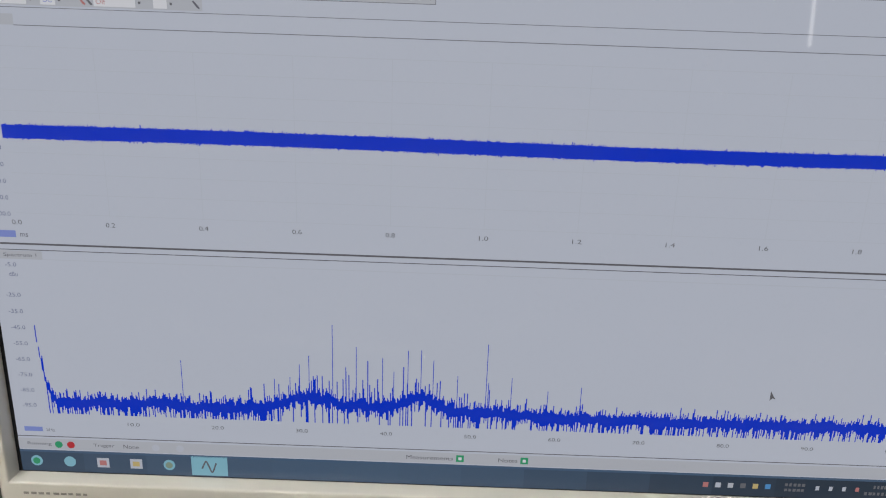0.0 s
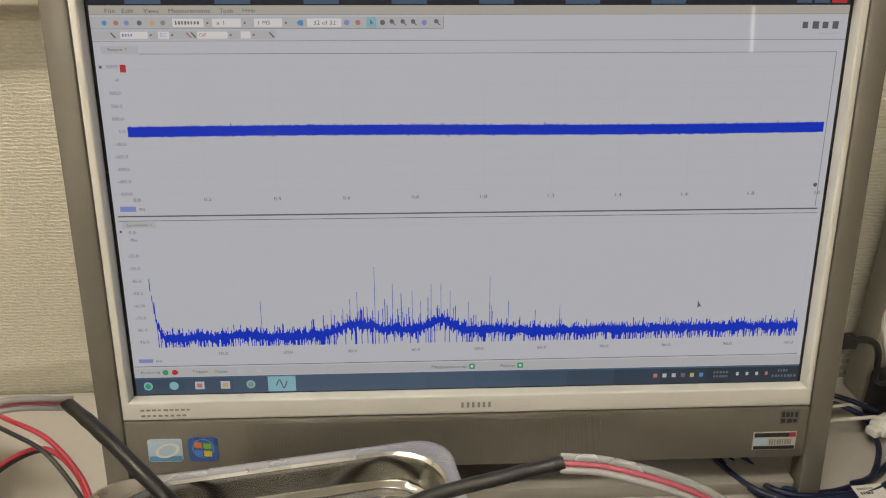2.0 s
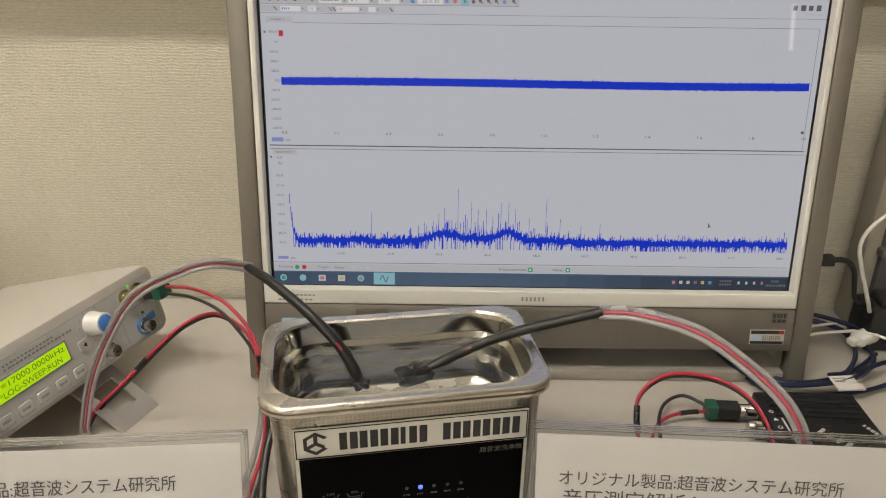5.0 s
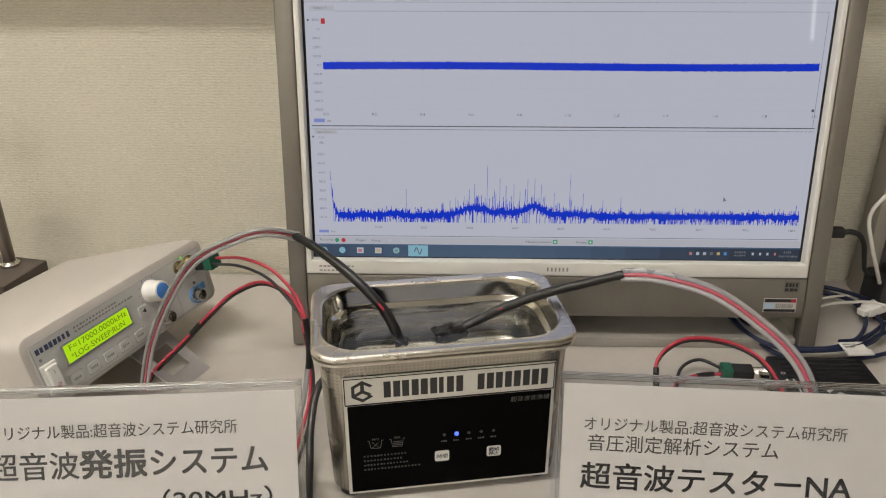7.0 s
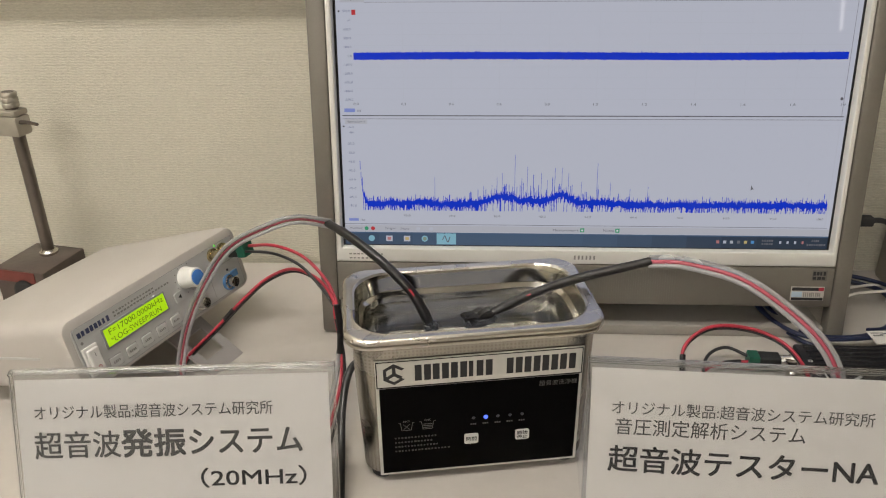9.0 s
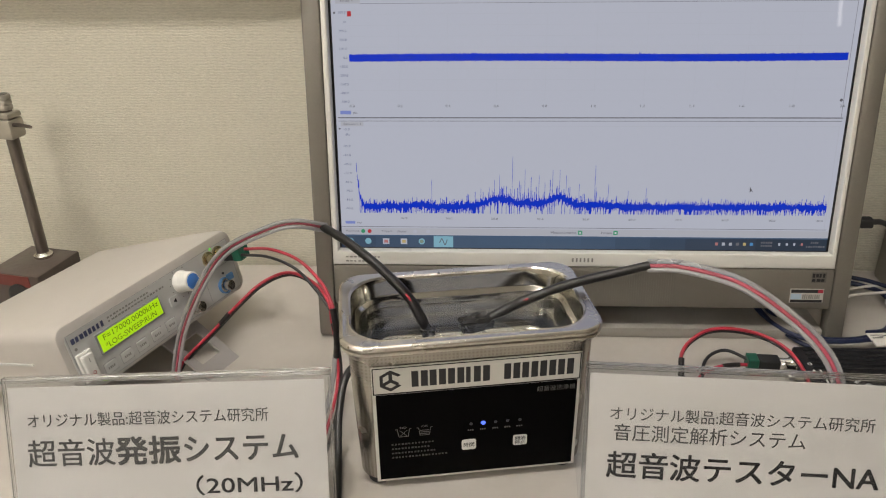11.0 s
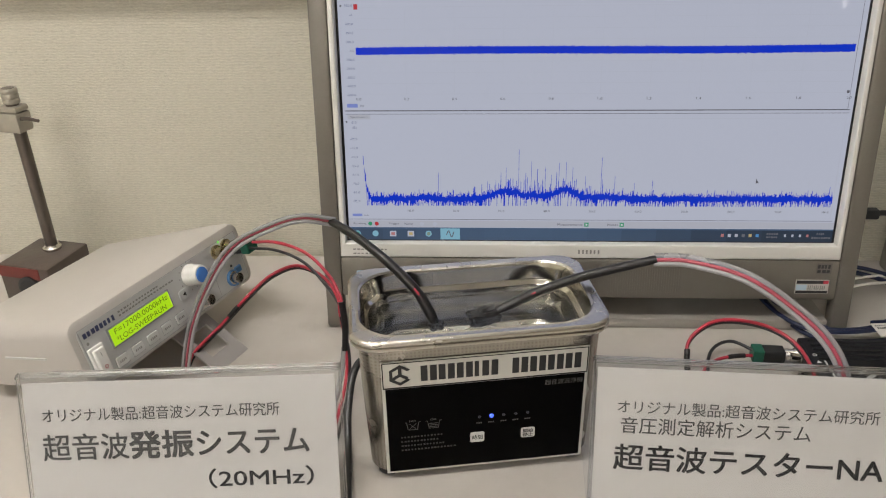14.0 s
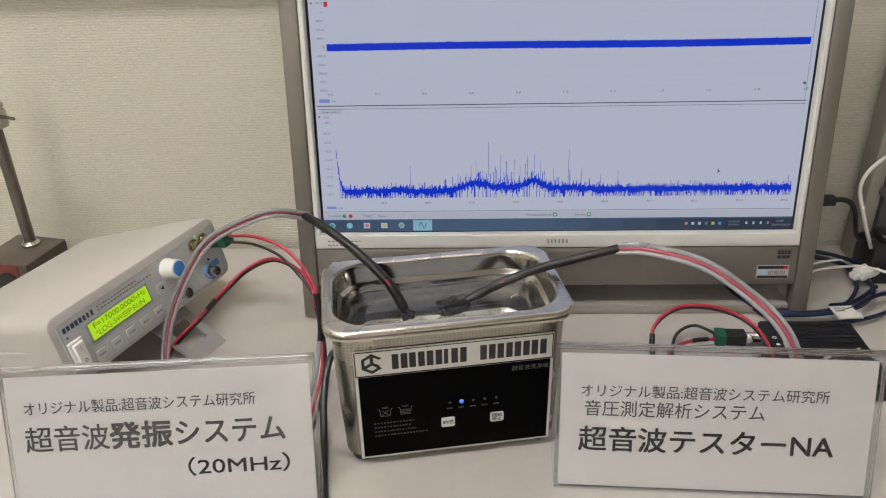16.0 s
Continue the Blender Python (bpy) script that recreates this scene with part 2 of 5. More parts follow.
STICKER_MID = mat("mid_blue_sticker", (0.10, 0.28, 0.52), 0.3, grain=0.04, scale=200)
ORANGE = mat("orange_print", (0.62, 0.16, 0.03), 0.4, grain=0.04, scale=200)
LEAF = mat("leaf_green_print", (0.16, 0.42, 0.05), 0.4, grain=0.04, scale=200)
YELLOW = mat("yellow_print", (0.75, 0.52, 0.05), 0.4, grain=0.04, scale=200)
STICKER_PALE = mat("pale_blue_sticker", (0.42, 0.55, 0.66), 0.35, grain=0.03, scale=200)
TUBE_GLOW = mat("fluorescent_tube", (0.9, 0.9, 0.9), 0.5, emit=78.0, emit_color=(0.975, 0.95, 0.86))
SLIT_GLOW = mat("streak_glow_strip", (0.9, 0.9, 0.9), 0.5, emit=20.0, emit_color=(1.0, 0.98, 0.94))
FIXTURE = mat("fixture_enamel", (0.8, 0.8, 0.78), 0.4, grain=0.02, scale=30)

S_BACK = lit("display_grey_white", (0.665, 0.715, 0.82), GLOW)
S_MENU = lit("display_menu", (0.56, 0.56, 0.52), GLOW)
S_EDGE = lit("display_thin_rule", (0.27, 0.28, 0.32), GLOW)
S_SOFT = lit("display_small_text", (0.19, 0.195, 0.215), GLOW)
S_ROSE = lit("display_rose_icon", (0.62, 0.25, 0.24), GLOW)
S_SAGE = lit("display_sage_icon", (0.30, 0.40, 0.30), GLOW)
S_BAR = lit("display_toolbar", (0.60, 0.63, 0.69), GLOW)
S_WHITE = lit("display_field_white", (0.90, 0.92, 0.97), GLOW)
S_LINE = lit("display_line_grey", (0.16, 0.16, 0.18), GLOW)
S_FAINT = lit("display_grid", (0.630, 0.675, 0.765), GLOW)
S_TEXT = lit("display_text", (0.20, 0.20, 0.24), GLOW)
S_PALE = lit("display_pale_text", (0.23, 0.255, 0.40), GLOW)
S_TRACE = lit("display_blue_trace", (0.0, 0.042, 0.78), GLOW)
S_TASK = lit("display_taskbar", (0.085, 0.15, 0.25), GLOW)
S_TASKS = [lit("display_taskbar_glow", (0.035 + 0.055 * g, 0.055 + 0.095 * g, 0.085 + 0.155 * g), GLOW) for g in (0.55, 0.7, 0.85, 0.95, 1.0, 1.0, 0.95, 0.85, 0.65, 0.45, 0.25, 0.1, 0.0, 0.0)]
S_TITLE = lit("display_title", (0.03, 0.035, 0.05), GLOW)
S_BLUE = lit("display_blue_icon", (0.10, 0.36, 0.75), GLOW)
S_PICK = lit("display_selected", (0.28, 0.36, 0.80), GLOW)
S_GREEN = lit("display_green_icon", (0.05, 0.42, 0.20), GLOW)
S_RED = lit("display_red_icon", (0.65, 0.05, 0.06), GLOW)
S_AMBER = lit("display_amber_icon", (0.70, 0.55, 0.22), GLOW)
S_CYAN = lit("display_cyan_icon", (0.30, 0.62, 0.75), GLOW)
BLUE_LED = mat("blue_led", (0.1, 0.15, 0.9), 0.3, emit=1.5, emit_color=(0.06, 0.14, 1.0))
GREEN_LED = mat("green_led", (0.1, 0.5, 0.1), 0.3, emit=0.5, emit_color=(0.25, 0.85, 0.15))
DARK_LED = mat("unlit_led", (0.035, 0.035, 0.045), 0.3, grain=0.1, scale=300)


# ---- mesh helpers ----
def thing(name, label, category, m=Matrix(), group="", kind=""):
    ob = new(name)
    ob.empty_display_size = 0.02
    ob.matrix_basis = m
    return tagged(ob, label, category, group, kind)


def mesh_of(name, bm, material, smooth=False):
    bmesh.ops.recalc_face_normals(bm, faces=bm.faces)
    me = bpy.data.meshes.new(name)
    bm.to_mesh(me)
    bm.free()
    me.materials.append(material)
    if smooth:
        for f in me.polygons:
            f.use_smooth = True
        me.set_sharp_from_angle(angle=radians(40))
    return me


def part(name, bm, material, parent=None, label="", m=None, smooth=False, kind=""):
    ob = new(name, mesh_of(name, bm, material, smooth))
    if parent is not None:
        ob.parent = parent
    if m is not None:
        ob.matrix_basis = m
    return tagged(ob, label, kind=kind)


def single(name, bm, material, label, category, m=None, smooth=False, group="", kind=""):
    ob = part(name, bm, material, None, "", m, smooth)
    return tagged(ob, label, category, group, kind)


def box(x0, x1, y0, y1, z0, z1, bevel=0.0, seg=2, bm=None):
    out = bm or bmesh.new()
    vs = [out.verts.new((x, y, z)) for x in (x0, x1) for y in (y0, y1) for z in (z0, z1)]
    fs = []
    for q in ((0, 1, 3, 2), (4, 6, 7, 5), (0, 4, 5, 1), (2, 3, 7, 6), (0, 2, 6, 4), (1, 5, 7, 3)):
        fs.append(out.faces.new([vs[i] for i in q]))
    if bevel:
        es = {e for f in fs for e in f.edges}
        bmesh.ops.bevel(out, geom=list(es), offset=bevel, segments=seg, profile=0.5, affect="EDGES")
    return out


def loop_points(w, d, r, cx=0.0, cy=0.0, n=6):
    """Points of a rounded rectangle, counter-clockwise."""
    r = min(r, w / 2 - 1e-5, d / 2 - 1e-5)
    pts = []
    for sx, sy, a0 in ((1, 1, 0), (-1, 1, 90), (-1, -1, 180), (1, -1, 270)):
        for i in range(n + 1):
            a = radians(a0 + 90 * i / n)
            pts.append((cx + sx * (w / 2 - r) + r * math.cos(a), cy + sy * (d / 2 - r) + r * math.sin(a)))
    return pts


def loft(loops, cap_start=True, cap_end=True, n=6, bm=None):
    """Skin over rounded rectangles (w, d, r, cx, cy, z) from the first to the last."""
    out = bm or bmesh.new()
    rings = [[out.verts.new((x, y, z)) for x, y in loop_points(w, d, r, cx, cy, n)] for w, d, r, cx, cy, z in loops]
    k = len(rings[0])
    for a, b in zip(rings, rings[1:]):
        for i in range(k):
            out.faces.new((a[i], a[(i + 1) % k], b[(i + 1) % k], b[i]))
    if cap_start:
        out.faces.new(rings[0])
    if cap_end:
        out.faces.new(rings[-1])
    return out


def lathe(profile, n=24, bm=None, at=(0, 0, 0)):
    """Turn (radius, height) round z."""
    out = bm or bmesh.new()
    rings = []
    for r, z in profile:
        rings.append([out.verts.new((at[0] + r * math.cos(2 * math.pi * i / n), at[1] + r * math.sin(2 * math.pi * i / n), at[2] + z)) for i in range(n)])
    for a, b in zip(rings, rings[1:]):
        for i in range(n):
            out.faces.new((a[i], a[(i + 1) % n], b[(i + 1) % n], b[i]))
    out.faces.new(rings[0])
    out.faces.new(rings[-1])
    return out


def spline(points, steps=10):
    """A smooth line through the points (Catmull-Rom)."""
    p = [Vector(q) for q in points]
    p = [p[0] * 2 - p[1]] + p + [p[-1] * 2 - p[-2]]
    out = []
    for i in range(1, len(p) - 2):
        for s in range(steps):
            t = s / steps
            a, b, c, d = p[i - 1], p[i], p[i + 1], p[i + 2]
            out.append(0.5 * (2 * b + (c - a) * t + (2 * a - 5 * b + 4 * c - d) * t * t + (3 * b - a - 3 * c + d) * t ** 3))
    out.append(p[-2])
    return out


def tube(points, radius, sides=10, steps=10, bm=None, offset=(0, 0), wobble=0.0, squash=1.0):
    """Sweep a round section along a smooth line; offset shifts it sideways and up within the section."""
    out = bm or bmesh.new()
    line = spline(points, steps)
    rings = []
    side = Vector((0, 0, 1))
    for i, q in enumerate(line):
        t = (line[min(i + 1, len(line) - 1)] - line[max(i - 1, 0)]).normalized()
        if i == 0:
            side = t.orthogonal().normalized()
            ref = Vector((0, 0, 1)) if abs(t.z) < 0.9 else Vector((0, 1, 0))
            side = t.cross(ref).normalized()
        side = (side - t * side.dot(t)).normalized()
        up = side.cross(t)
        r = radius[0] + (radius[1] - radius[0]) * i / (len(line) - 1) if isinstance(radius, tuple) else radius
        r *= 1 + wobble * noise.noise(q * 140)
        c = q + side * offset[0] + up * offset[1]
        rings.append([out.verts.new(c + side * (r * math.cos(2 * math.pi * k / sides)) + up * (r * squash * math.sin(2 * math.pi * k / sides))) for k in range(sides)])
    for a, b in zip(rings, rings[1:]):
        for k in range(sides):
            out.faces.new((a[k], a[(k + 1) % sides], b[(k + 1) % sides], b[k]))
    out.faces.new(rings[0])
    out.faces.new(rings[-1])
    return out


def annulus(r0, r1, n=20):
    """A flat ring in the x-y plane."""
    bm = bmesh.new()
    rings = [[bm.verts.new((r * math.cos(2 * math.pi * i / n), r * math.sin(2 * math.pi * i / n), 0)) for i in range(n)] for r in (r0, r1)]
    for i in range(n):
        bm.faces.new((rings[0][i], rings[1][i], rings[1][(i + 1) % n], rings[0][(i + 1) % n]))
    return bm


def quad(x0, x1, z0, z1, y=0.0, bm=None):
    """A flat patch in the x-z plane."""
    out = bm or bmesh.new()
    out.faces.new([out.verts.new(v) for v in ((x0, y, z0), (x1, y, z0), (x1, y, z1), (x0, y, z1))])
    return out


def text_mesh(name, words, x0, x1, zc, height, y, material, parent, bold=0.0, label="", fit=True):
    """Flat lettering in the x-z plane, from x0 to x1, its middle at zc."""
    cu = bpy.data.curves.new(name, "FONT")
    cu.body = words
    cu.size = 1.0
    cu.resolution_u = 3
    cu.fill_mode = "FRONT"
    ob = bpy.data.objects.new(name, cu)
    scene.collection.objects.link(ob)
    dg = bpy.context.evaluated_depsgraph_get()
    me = bpy.data.meshes.new_from_object(ob.evaluated_get(dg))
    bpy.data.objects.remove(ob)
    me.name = name
    co = np.empty(len(me.vertices) * 3)
    me.vertices.foreach_get("co", co)
    co = co.reshape(-1, 3)
    lo, hi = co.min(0), co.max(0)
    sx = (x1 - x0) / (hi[0] - lo[0])
    sz = height / (hi[1] - lo[1]) if fit else sx
    out = np.stack([x0 + (co[:, 0] - lo[0]) * sx, np.full(len(co), y), zc + (co[:, 1] - (lo[1] + hi[1]) / 2) * sz], 1)
    me.vertices.foreach_set("co", out.ravel())
    if bold:
        bm = bmesh.new()
        for k, (dx, dz) in enumerate(((-1, -1), (1, -1), (1, 1), (-1, 1))):
            old = set(bm.verts)
            bm.from_mesh(me)
            for v in bm.verts:
                if v not in old:
                    v.co += Vector((dx * bold * height, -k * 0.00002, dz * bold * height))
        bm.to_mesh(me)
        bm.free()
    me.materials.clear()
    me.materials.append(material)
    ob = new(name, me)
    ob.parent = parent
    return tagged(ob, label)


def bars(name, x0, x1, zc, height, y, material, parent, count, seed=1, label="", fill=0.7):
    """Unreadable writing as a row of plain bars."""
    rnd = random.Random(seed)
    bm = bmesh.new()
    step = (x1 - x0) / count
    for i in range(count):
        w = step * fill * rnd.uniform(0.75, 1.15)
        h = height * rnd.uniform(0.8, 1.0)
        quad(x0 + i * step, x0 + i * step + w, zc - h / 2, zc + h / 2, y, bm)
    return part(name, bm, material, parent, label)


def structure(name, bm, material, label, category, m=None):
    return single(name, bm, material, label, category, m, kind="structure")


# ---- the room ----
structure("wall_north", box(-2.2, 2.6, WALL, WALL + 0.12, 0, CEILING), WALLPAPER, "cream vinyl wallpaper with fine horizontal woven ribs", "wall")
structure("wall_west", box(-2.32, -2.2, -4.2, WALL + 0.12, 0, CEILING), PLAIN_WALL, "plain cream painted wall", "wall")
structure("wall_east", box(2.6, 2.72, -4.2, WALL + 0.12, 0, CEILING), EAST_WALL, "plain unseen wall, darkened to cut the light it throws back", "wall")
south = structure("wall_south", box(-2.32, 2.021, -4.32, -4.2, 0, CEILING), PLAIN_WALL, "plain cream painted wall with a narrow opening", "wall")
part("wall_piece", box(2.043, 2.72, -4.32, -4.2, 0, CEILING), PLAIN_WALL, south)
part("wall_piece", box(2.021, 2.043, -4.32, -4.2, 0, 1.44), PLAIN_WALL, south)
part("wall_piece", box(2.021, 2.043, -4.32, -4.2, 1.71, CEILING), PLAIN_WALL, south)
# assumed source out of view, added for the upright streak mirrored in the screen
structure("streak_slit", box(2.0215, 2.0425, -4.22, -4.203, 1.442, 1.708), SLIT_GLOW, "narrow upright glowing slit, added for the streak reflected in the screen", "window")
structure("floor", box(-2.32, 2.72, -4.32, WALL + 0.12, -0.1, 0), FLOOR, "worn grey vinyl floor", "floor")
structure("ceiling", box(-2.32, 2.72, -4.32, WALL + 0.12, CEILING, CEILING + 0.1), CEIL, "white mineral board ceiling", "ceiling")
structure("trim", box(-2.2, 2.6, WALL - 0.030, WALL, 1.036, 1.085, 0.002), RAIL, "painted horizontal wall rail above the desk", "trim")
structure("pillar", box(0.352, 2.2, WALL - 0.012, WALL, 0, 1.036, 0.002), PILLAR, "smooth beige painted panel beside the wallpaper, darkened for the dim right side", "wall panel")


def ceiling_lamp(x, y):
    lamp = thing("ceiling_light", "white fluorescent ceiling fixture with two lit tubes", "ceiling light", pose(x, y, CEILING), "ceiling lights")
    part("housing", box(-0.65, 0.65, -0.11, 0.11, -0.05, 0.0, 0.004), FIXTURE, lamp)
    for dy in (-0.06, 0.06):
        tb = part("tube", tube([(-0.6, dy, -0.075), (0, dy, -0.075), (0.6, dy, -0.075)], 0.016, 12, 2), TUBE_GLOW, lamp)
        for sx in (-1, 1):
            part("holder", box(sx * 0.6 - 0.012, sx * 0.6 + 0.012, dy - 0.018, dy + 0.018, -0.095, -0.05), WHITE_PLASTIC, tb)


for lx, ly in ((-0.66, -0.70), (-0.75, -2.9)):
    ceiling_lamp(lx, ly)

# ---- the desk ----
desk = thing("desk", "pale grey laminate desk pushed against the wall", "desk", pose(0, 0, TABLE))
part("desktop", box(-1.1, 1.0, -0.62, WALL - 0.004, -0.025, 0, 0.003), DESK, desk)
part("front_edge", box(-1.1, 1.0, -0.632, -0.622, -0.026, -0.001, 0.002), DESK_EDGE, desk)
for lx in (-1.05, 0.95):
    for ly in (-0.57, 0.08):
        part("leg", box(lx - 0.02, lx + 0.02, ly - 0.02, ly + 0.02, -TABLE, -0.025, 0.003), DESK_EDGE, desk)


# ---- the all-in-one computer ----
def monitor():
    mon = thing("desktop_computer", "silver all-in-one computer with white bezel and lit screen", "computer", pose(0.0005, 0.0, 0.806, -8, 0, 0))
    sw, sr, sh = 0.2205, 0.2182, 0.249  # left and right reach from the middle, height
    # white bezel round the screen
    bm = bmesh.new()
    outer = [(-0.2282, -0.0143), (0.2250, -0.0143), (0.2250, 0.262), (-0.2282, 0.262)]
    inner = [(-sw - 0.0024, -0.0012), (sr + 0.0024, -0.0012), (sr + 0.0024, 0.2505), (-sw - 0.0024, 0.2505)]
    rings = [[bm.verts.new((x, y, z)) for x, z in ring] for ring, y in ((outer, 0.02), (outer, -0.008), (inner, -0.008), (inner, 0.02))]
    for a, b in zip(rings, rings[1:] + rings[:1]):
        for k in range(4):
            bm.faces.new((a[k], a[(k + 1) % 4], b[(k + 1) % 4], b[k]))
    bmesh.ops.recalc_face_normals(bm, faces=bm.faces)
    front = [e for e in bm.edges if all(v in rings[1] for v in e.verts) or all(v in rings[2] for v in e.verts)]
    bmesh.ops.bevel(bm, geom=front, offset=0.0018, segments=3, affect="EDGES", profile=0.5)
    bezel = part("bezel", bm, WHITE_BEZEL, mon, "glossy white bezel", smooth=True)
    bm = bmesh.new()
    for k in range(3):
        x = -0.0095 + k * 0.0070
        for a, b, c, d in ((x, x + 0.0016, -0.0096, -0.0058), (x + 0.0036, x + 0.0052, -0.0096, -0.0058)):
            quad(a, b, c, d, -0.0084, bm)
    part("maker_mark", bm, PRINT_GREY, bezel, "grey maker's mark")
    bars("rating_print", -0.216, -0.183, -0.0065, 0.0014, -0.0084, PRINT_GREY, bezel, 9, 5, "tiny grey printing")
    bars("rating_print", -0.216, -0.186, -0.0105, 0.0014, -0.0084, PRINT_GREY, bezel, 8, 6, "tiny grey printing")
    part("gasket", box(-sw - 0.0024, sr + 0.0024, 0.002, 0.02, -0.0012, 0.2505), BLACK_GAP, mon)
    # silver side rails that run down to the desk
    for sx in (-1, 1):
        a, b = (-0.2446, -0.2285) if sx < 0 else (0.2253, 0.2413)
        rail = part("side_rail", box(a, b, -0.008, 0.008, -0.0857, 0.270, 0.0025), SILVER, mon, "brushed silver side rail", smooth=True)
        part("rail_back", box(a + 0.0003, b - 0.0003, 0.007, 0.034, -0.0550, 0.2695, 0.003), SILVER, rail, "silver side cover", smooth=True)
        if sx > 0:
            part("socket", box(0.2413, 0.2438, 0.000, 0.018, 0.018, 0.034, 0.0005), BLACK_GAP, rail)
    # lower front panel with the loudspeaker grille
    low = part("front_panel", box(-0.2282, 0.2250, -0.0085, 0.02, -0.0530, -0.0146, 0.002), SILVER, mon, "matt silver lower panel", smooth=True)
    bm = bmesh.new()
    k = 0
    while -0.150 + k * 0.0022 < 0.084:
        x = -0.150 + k * 0.0022
        box(x, x + 0.0013, -0.00885, -0.0084, -0.0490, -0.0180, bm=bm)
        k += 1
    part("speaker_grille", bm, SILVER, low, "fine upright ribs of a speaker grille")
    # stickers
    st = part("specification_sticker", box(0.1880, 0.2175, -0.0090, -0.0084, -0.0462, -0.0328), CASE_GREY, low, "pale grey specification sticker with dark bands")
    part("band", quad(0.1886, 0.2168, -0.0366, -0.0334, -0.0092), INK, st)
    part("band", quad(0.2122, 0.2168, -0.0366, -0.0334, -0.0094), RED_WIRE, st)
    part("band", quad(0.1886, 0.2168, -0.0458, -0.0432, -0.0092), INK, st)
    part("band", quad(0.1886, 0.1980, -0.0428, -0.0374, -0.0092), STICKER_PALE, st)
    bars("print", 0.1990, 0.2150, -0.0403, 0.0048, -0.0092, PRINT_GREY, st, 9, 9)
    mk = part("mark_sticker", box(0.2050, 0.2180, -0.0088, -0.0084, -0.0268, -0.0168), SILVER_DARK, low, "dark square seal")
    bars("print", 0.2055, 0.2175, -0.0200, 0.0040, -0.0091, INK, mk, 4, 12, fill=0.8)
    bars("print", 0.2055, 0.2175, -0.0245, 0.0030, -0.0091, INK, mk, 3, 13, fill=0.85)
    s1 = part("processor_sticker", loft([(0.0220, 0.0165, 0.0018, 0, 0, 0), (0.0220, 0.0165, 0.0018, 0, 0, 0.0006)]), STICKER_PALE, low, "pale blue processor sticker with a white swirl", pose(-0.2030, -0.0084, -0.0355, 90))
    part("swirl", annulus(0.0048, 0.0066, 24), PRINT_WHITE, s1, "", pose(0.0015, 0.0, 0.0008, 0, 0, 20) @ Matrix.Diagonal((1.25, 0.75, 1, 1)))
    part("lower_band", box(-0.0106, 0.0106, -0.0078, -0.0040, 0.0006, 0.0007), STICKER_MID, s1)
    s2 = part("system_sticker", loft([(0.0192, 0.0176, 0.0030, 0, 0, 0), (0.0192, 0.0176, 0.0030, 0, 0, 0.0006)]), STICKER_BLUE, low, "dark blue system sticker with a four-coloured emblem", pose(-0.1785, -0.0084, -0.0353, 90))
    part("shine", annulus(0.0062, 0.0070, 28), STICKER_MID, s2, "", pose(0, 0.0008, 0.0007))
    for cx, cz, mt in ((-0.0029, 0.0034, ORANGE), (0.0029, 0.0026, LEAF), (-0.0029, -0.0020, BLUE_CAP), (0.0029, -0.0028, YELLOW)):
        bm = bmesh.new()
        bm.faces.new([bm.verts.new((cx + vx, cz + vy, 0.0009)) for vx, vy in ((-0.0025, -0.0018), (-0.0008, -0.0024), (0.0010, -0.0022), (0.0025, -0.0028), (0.0025, 0.0014), (0.0010, 0.0020), (-0.0008, 0.0018), (-0.0025, 0.0024))])
        part("emblem", bm, mt, s2)
    # back and foot
    part("back_cover", box(-0.2282, 0.2250, 0.0205, 0.055, -0.0525, 0.266, 0.006), SILVER_DARK, mon, "dark silver back cover", smooth=True)
    return mon, sw, sr, sh


mon, SW, SR, SH = monitor()
# dark block added to give the shadow in the gap under the display
part("gap_shade", box(-0.205, 0.128, 0.024, 0.085, TABLE + 0.011, 0.7630, 0.004), GAP_SHADE, mon, "dark block standing in for the shadow under the display", mon.matrix_basis.inverted(), smooth=True)
part("foot_plate", box(-0.226, 0.226, -0.013, 0.085, TABLE, TABLE + 0.011, 0.002), FOOT_SILVER, mon, "flat pale silver foot plate", mon.matrix_basis.inverted(), smooth=True)


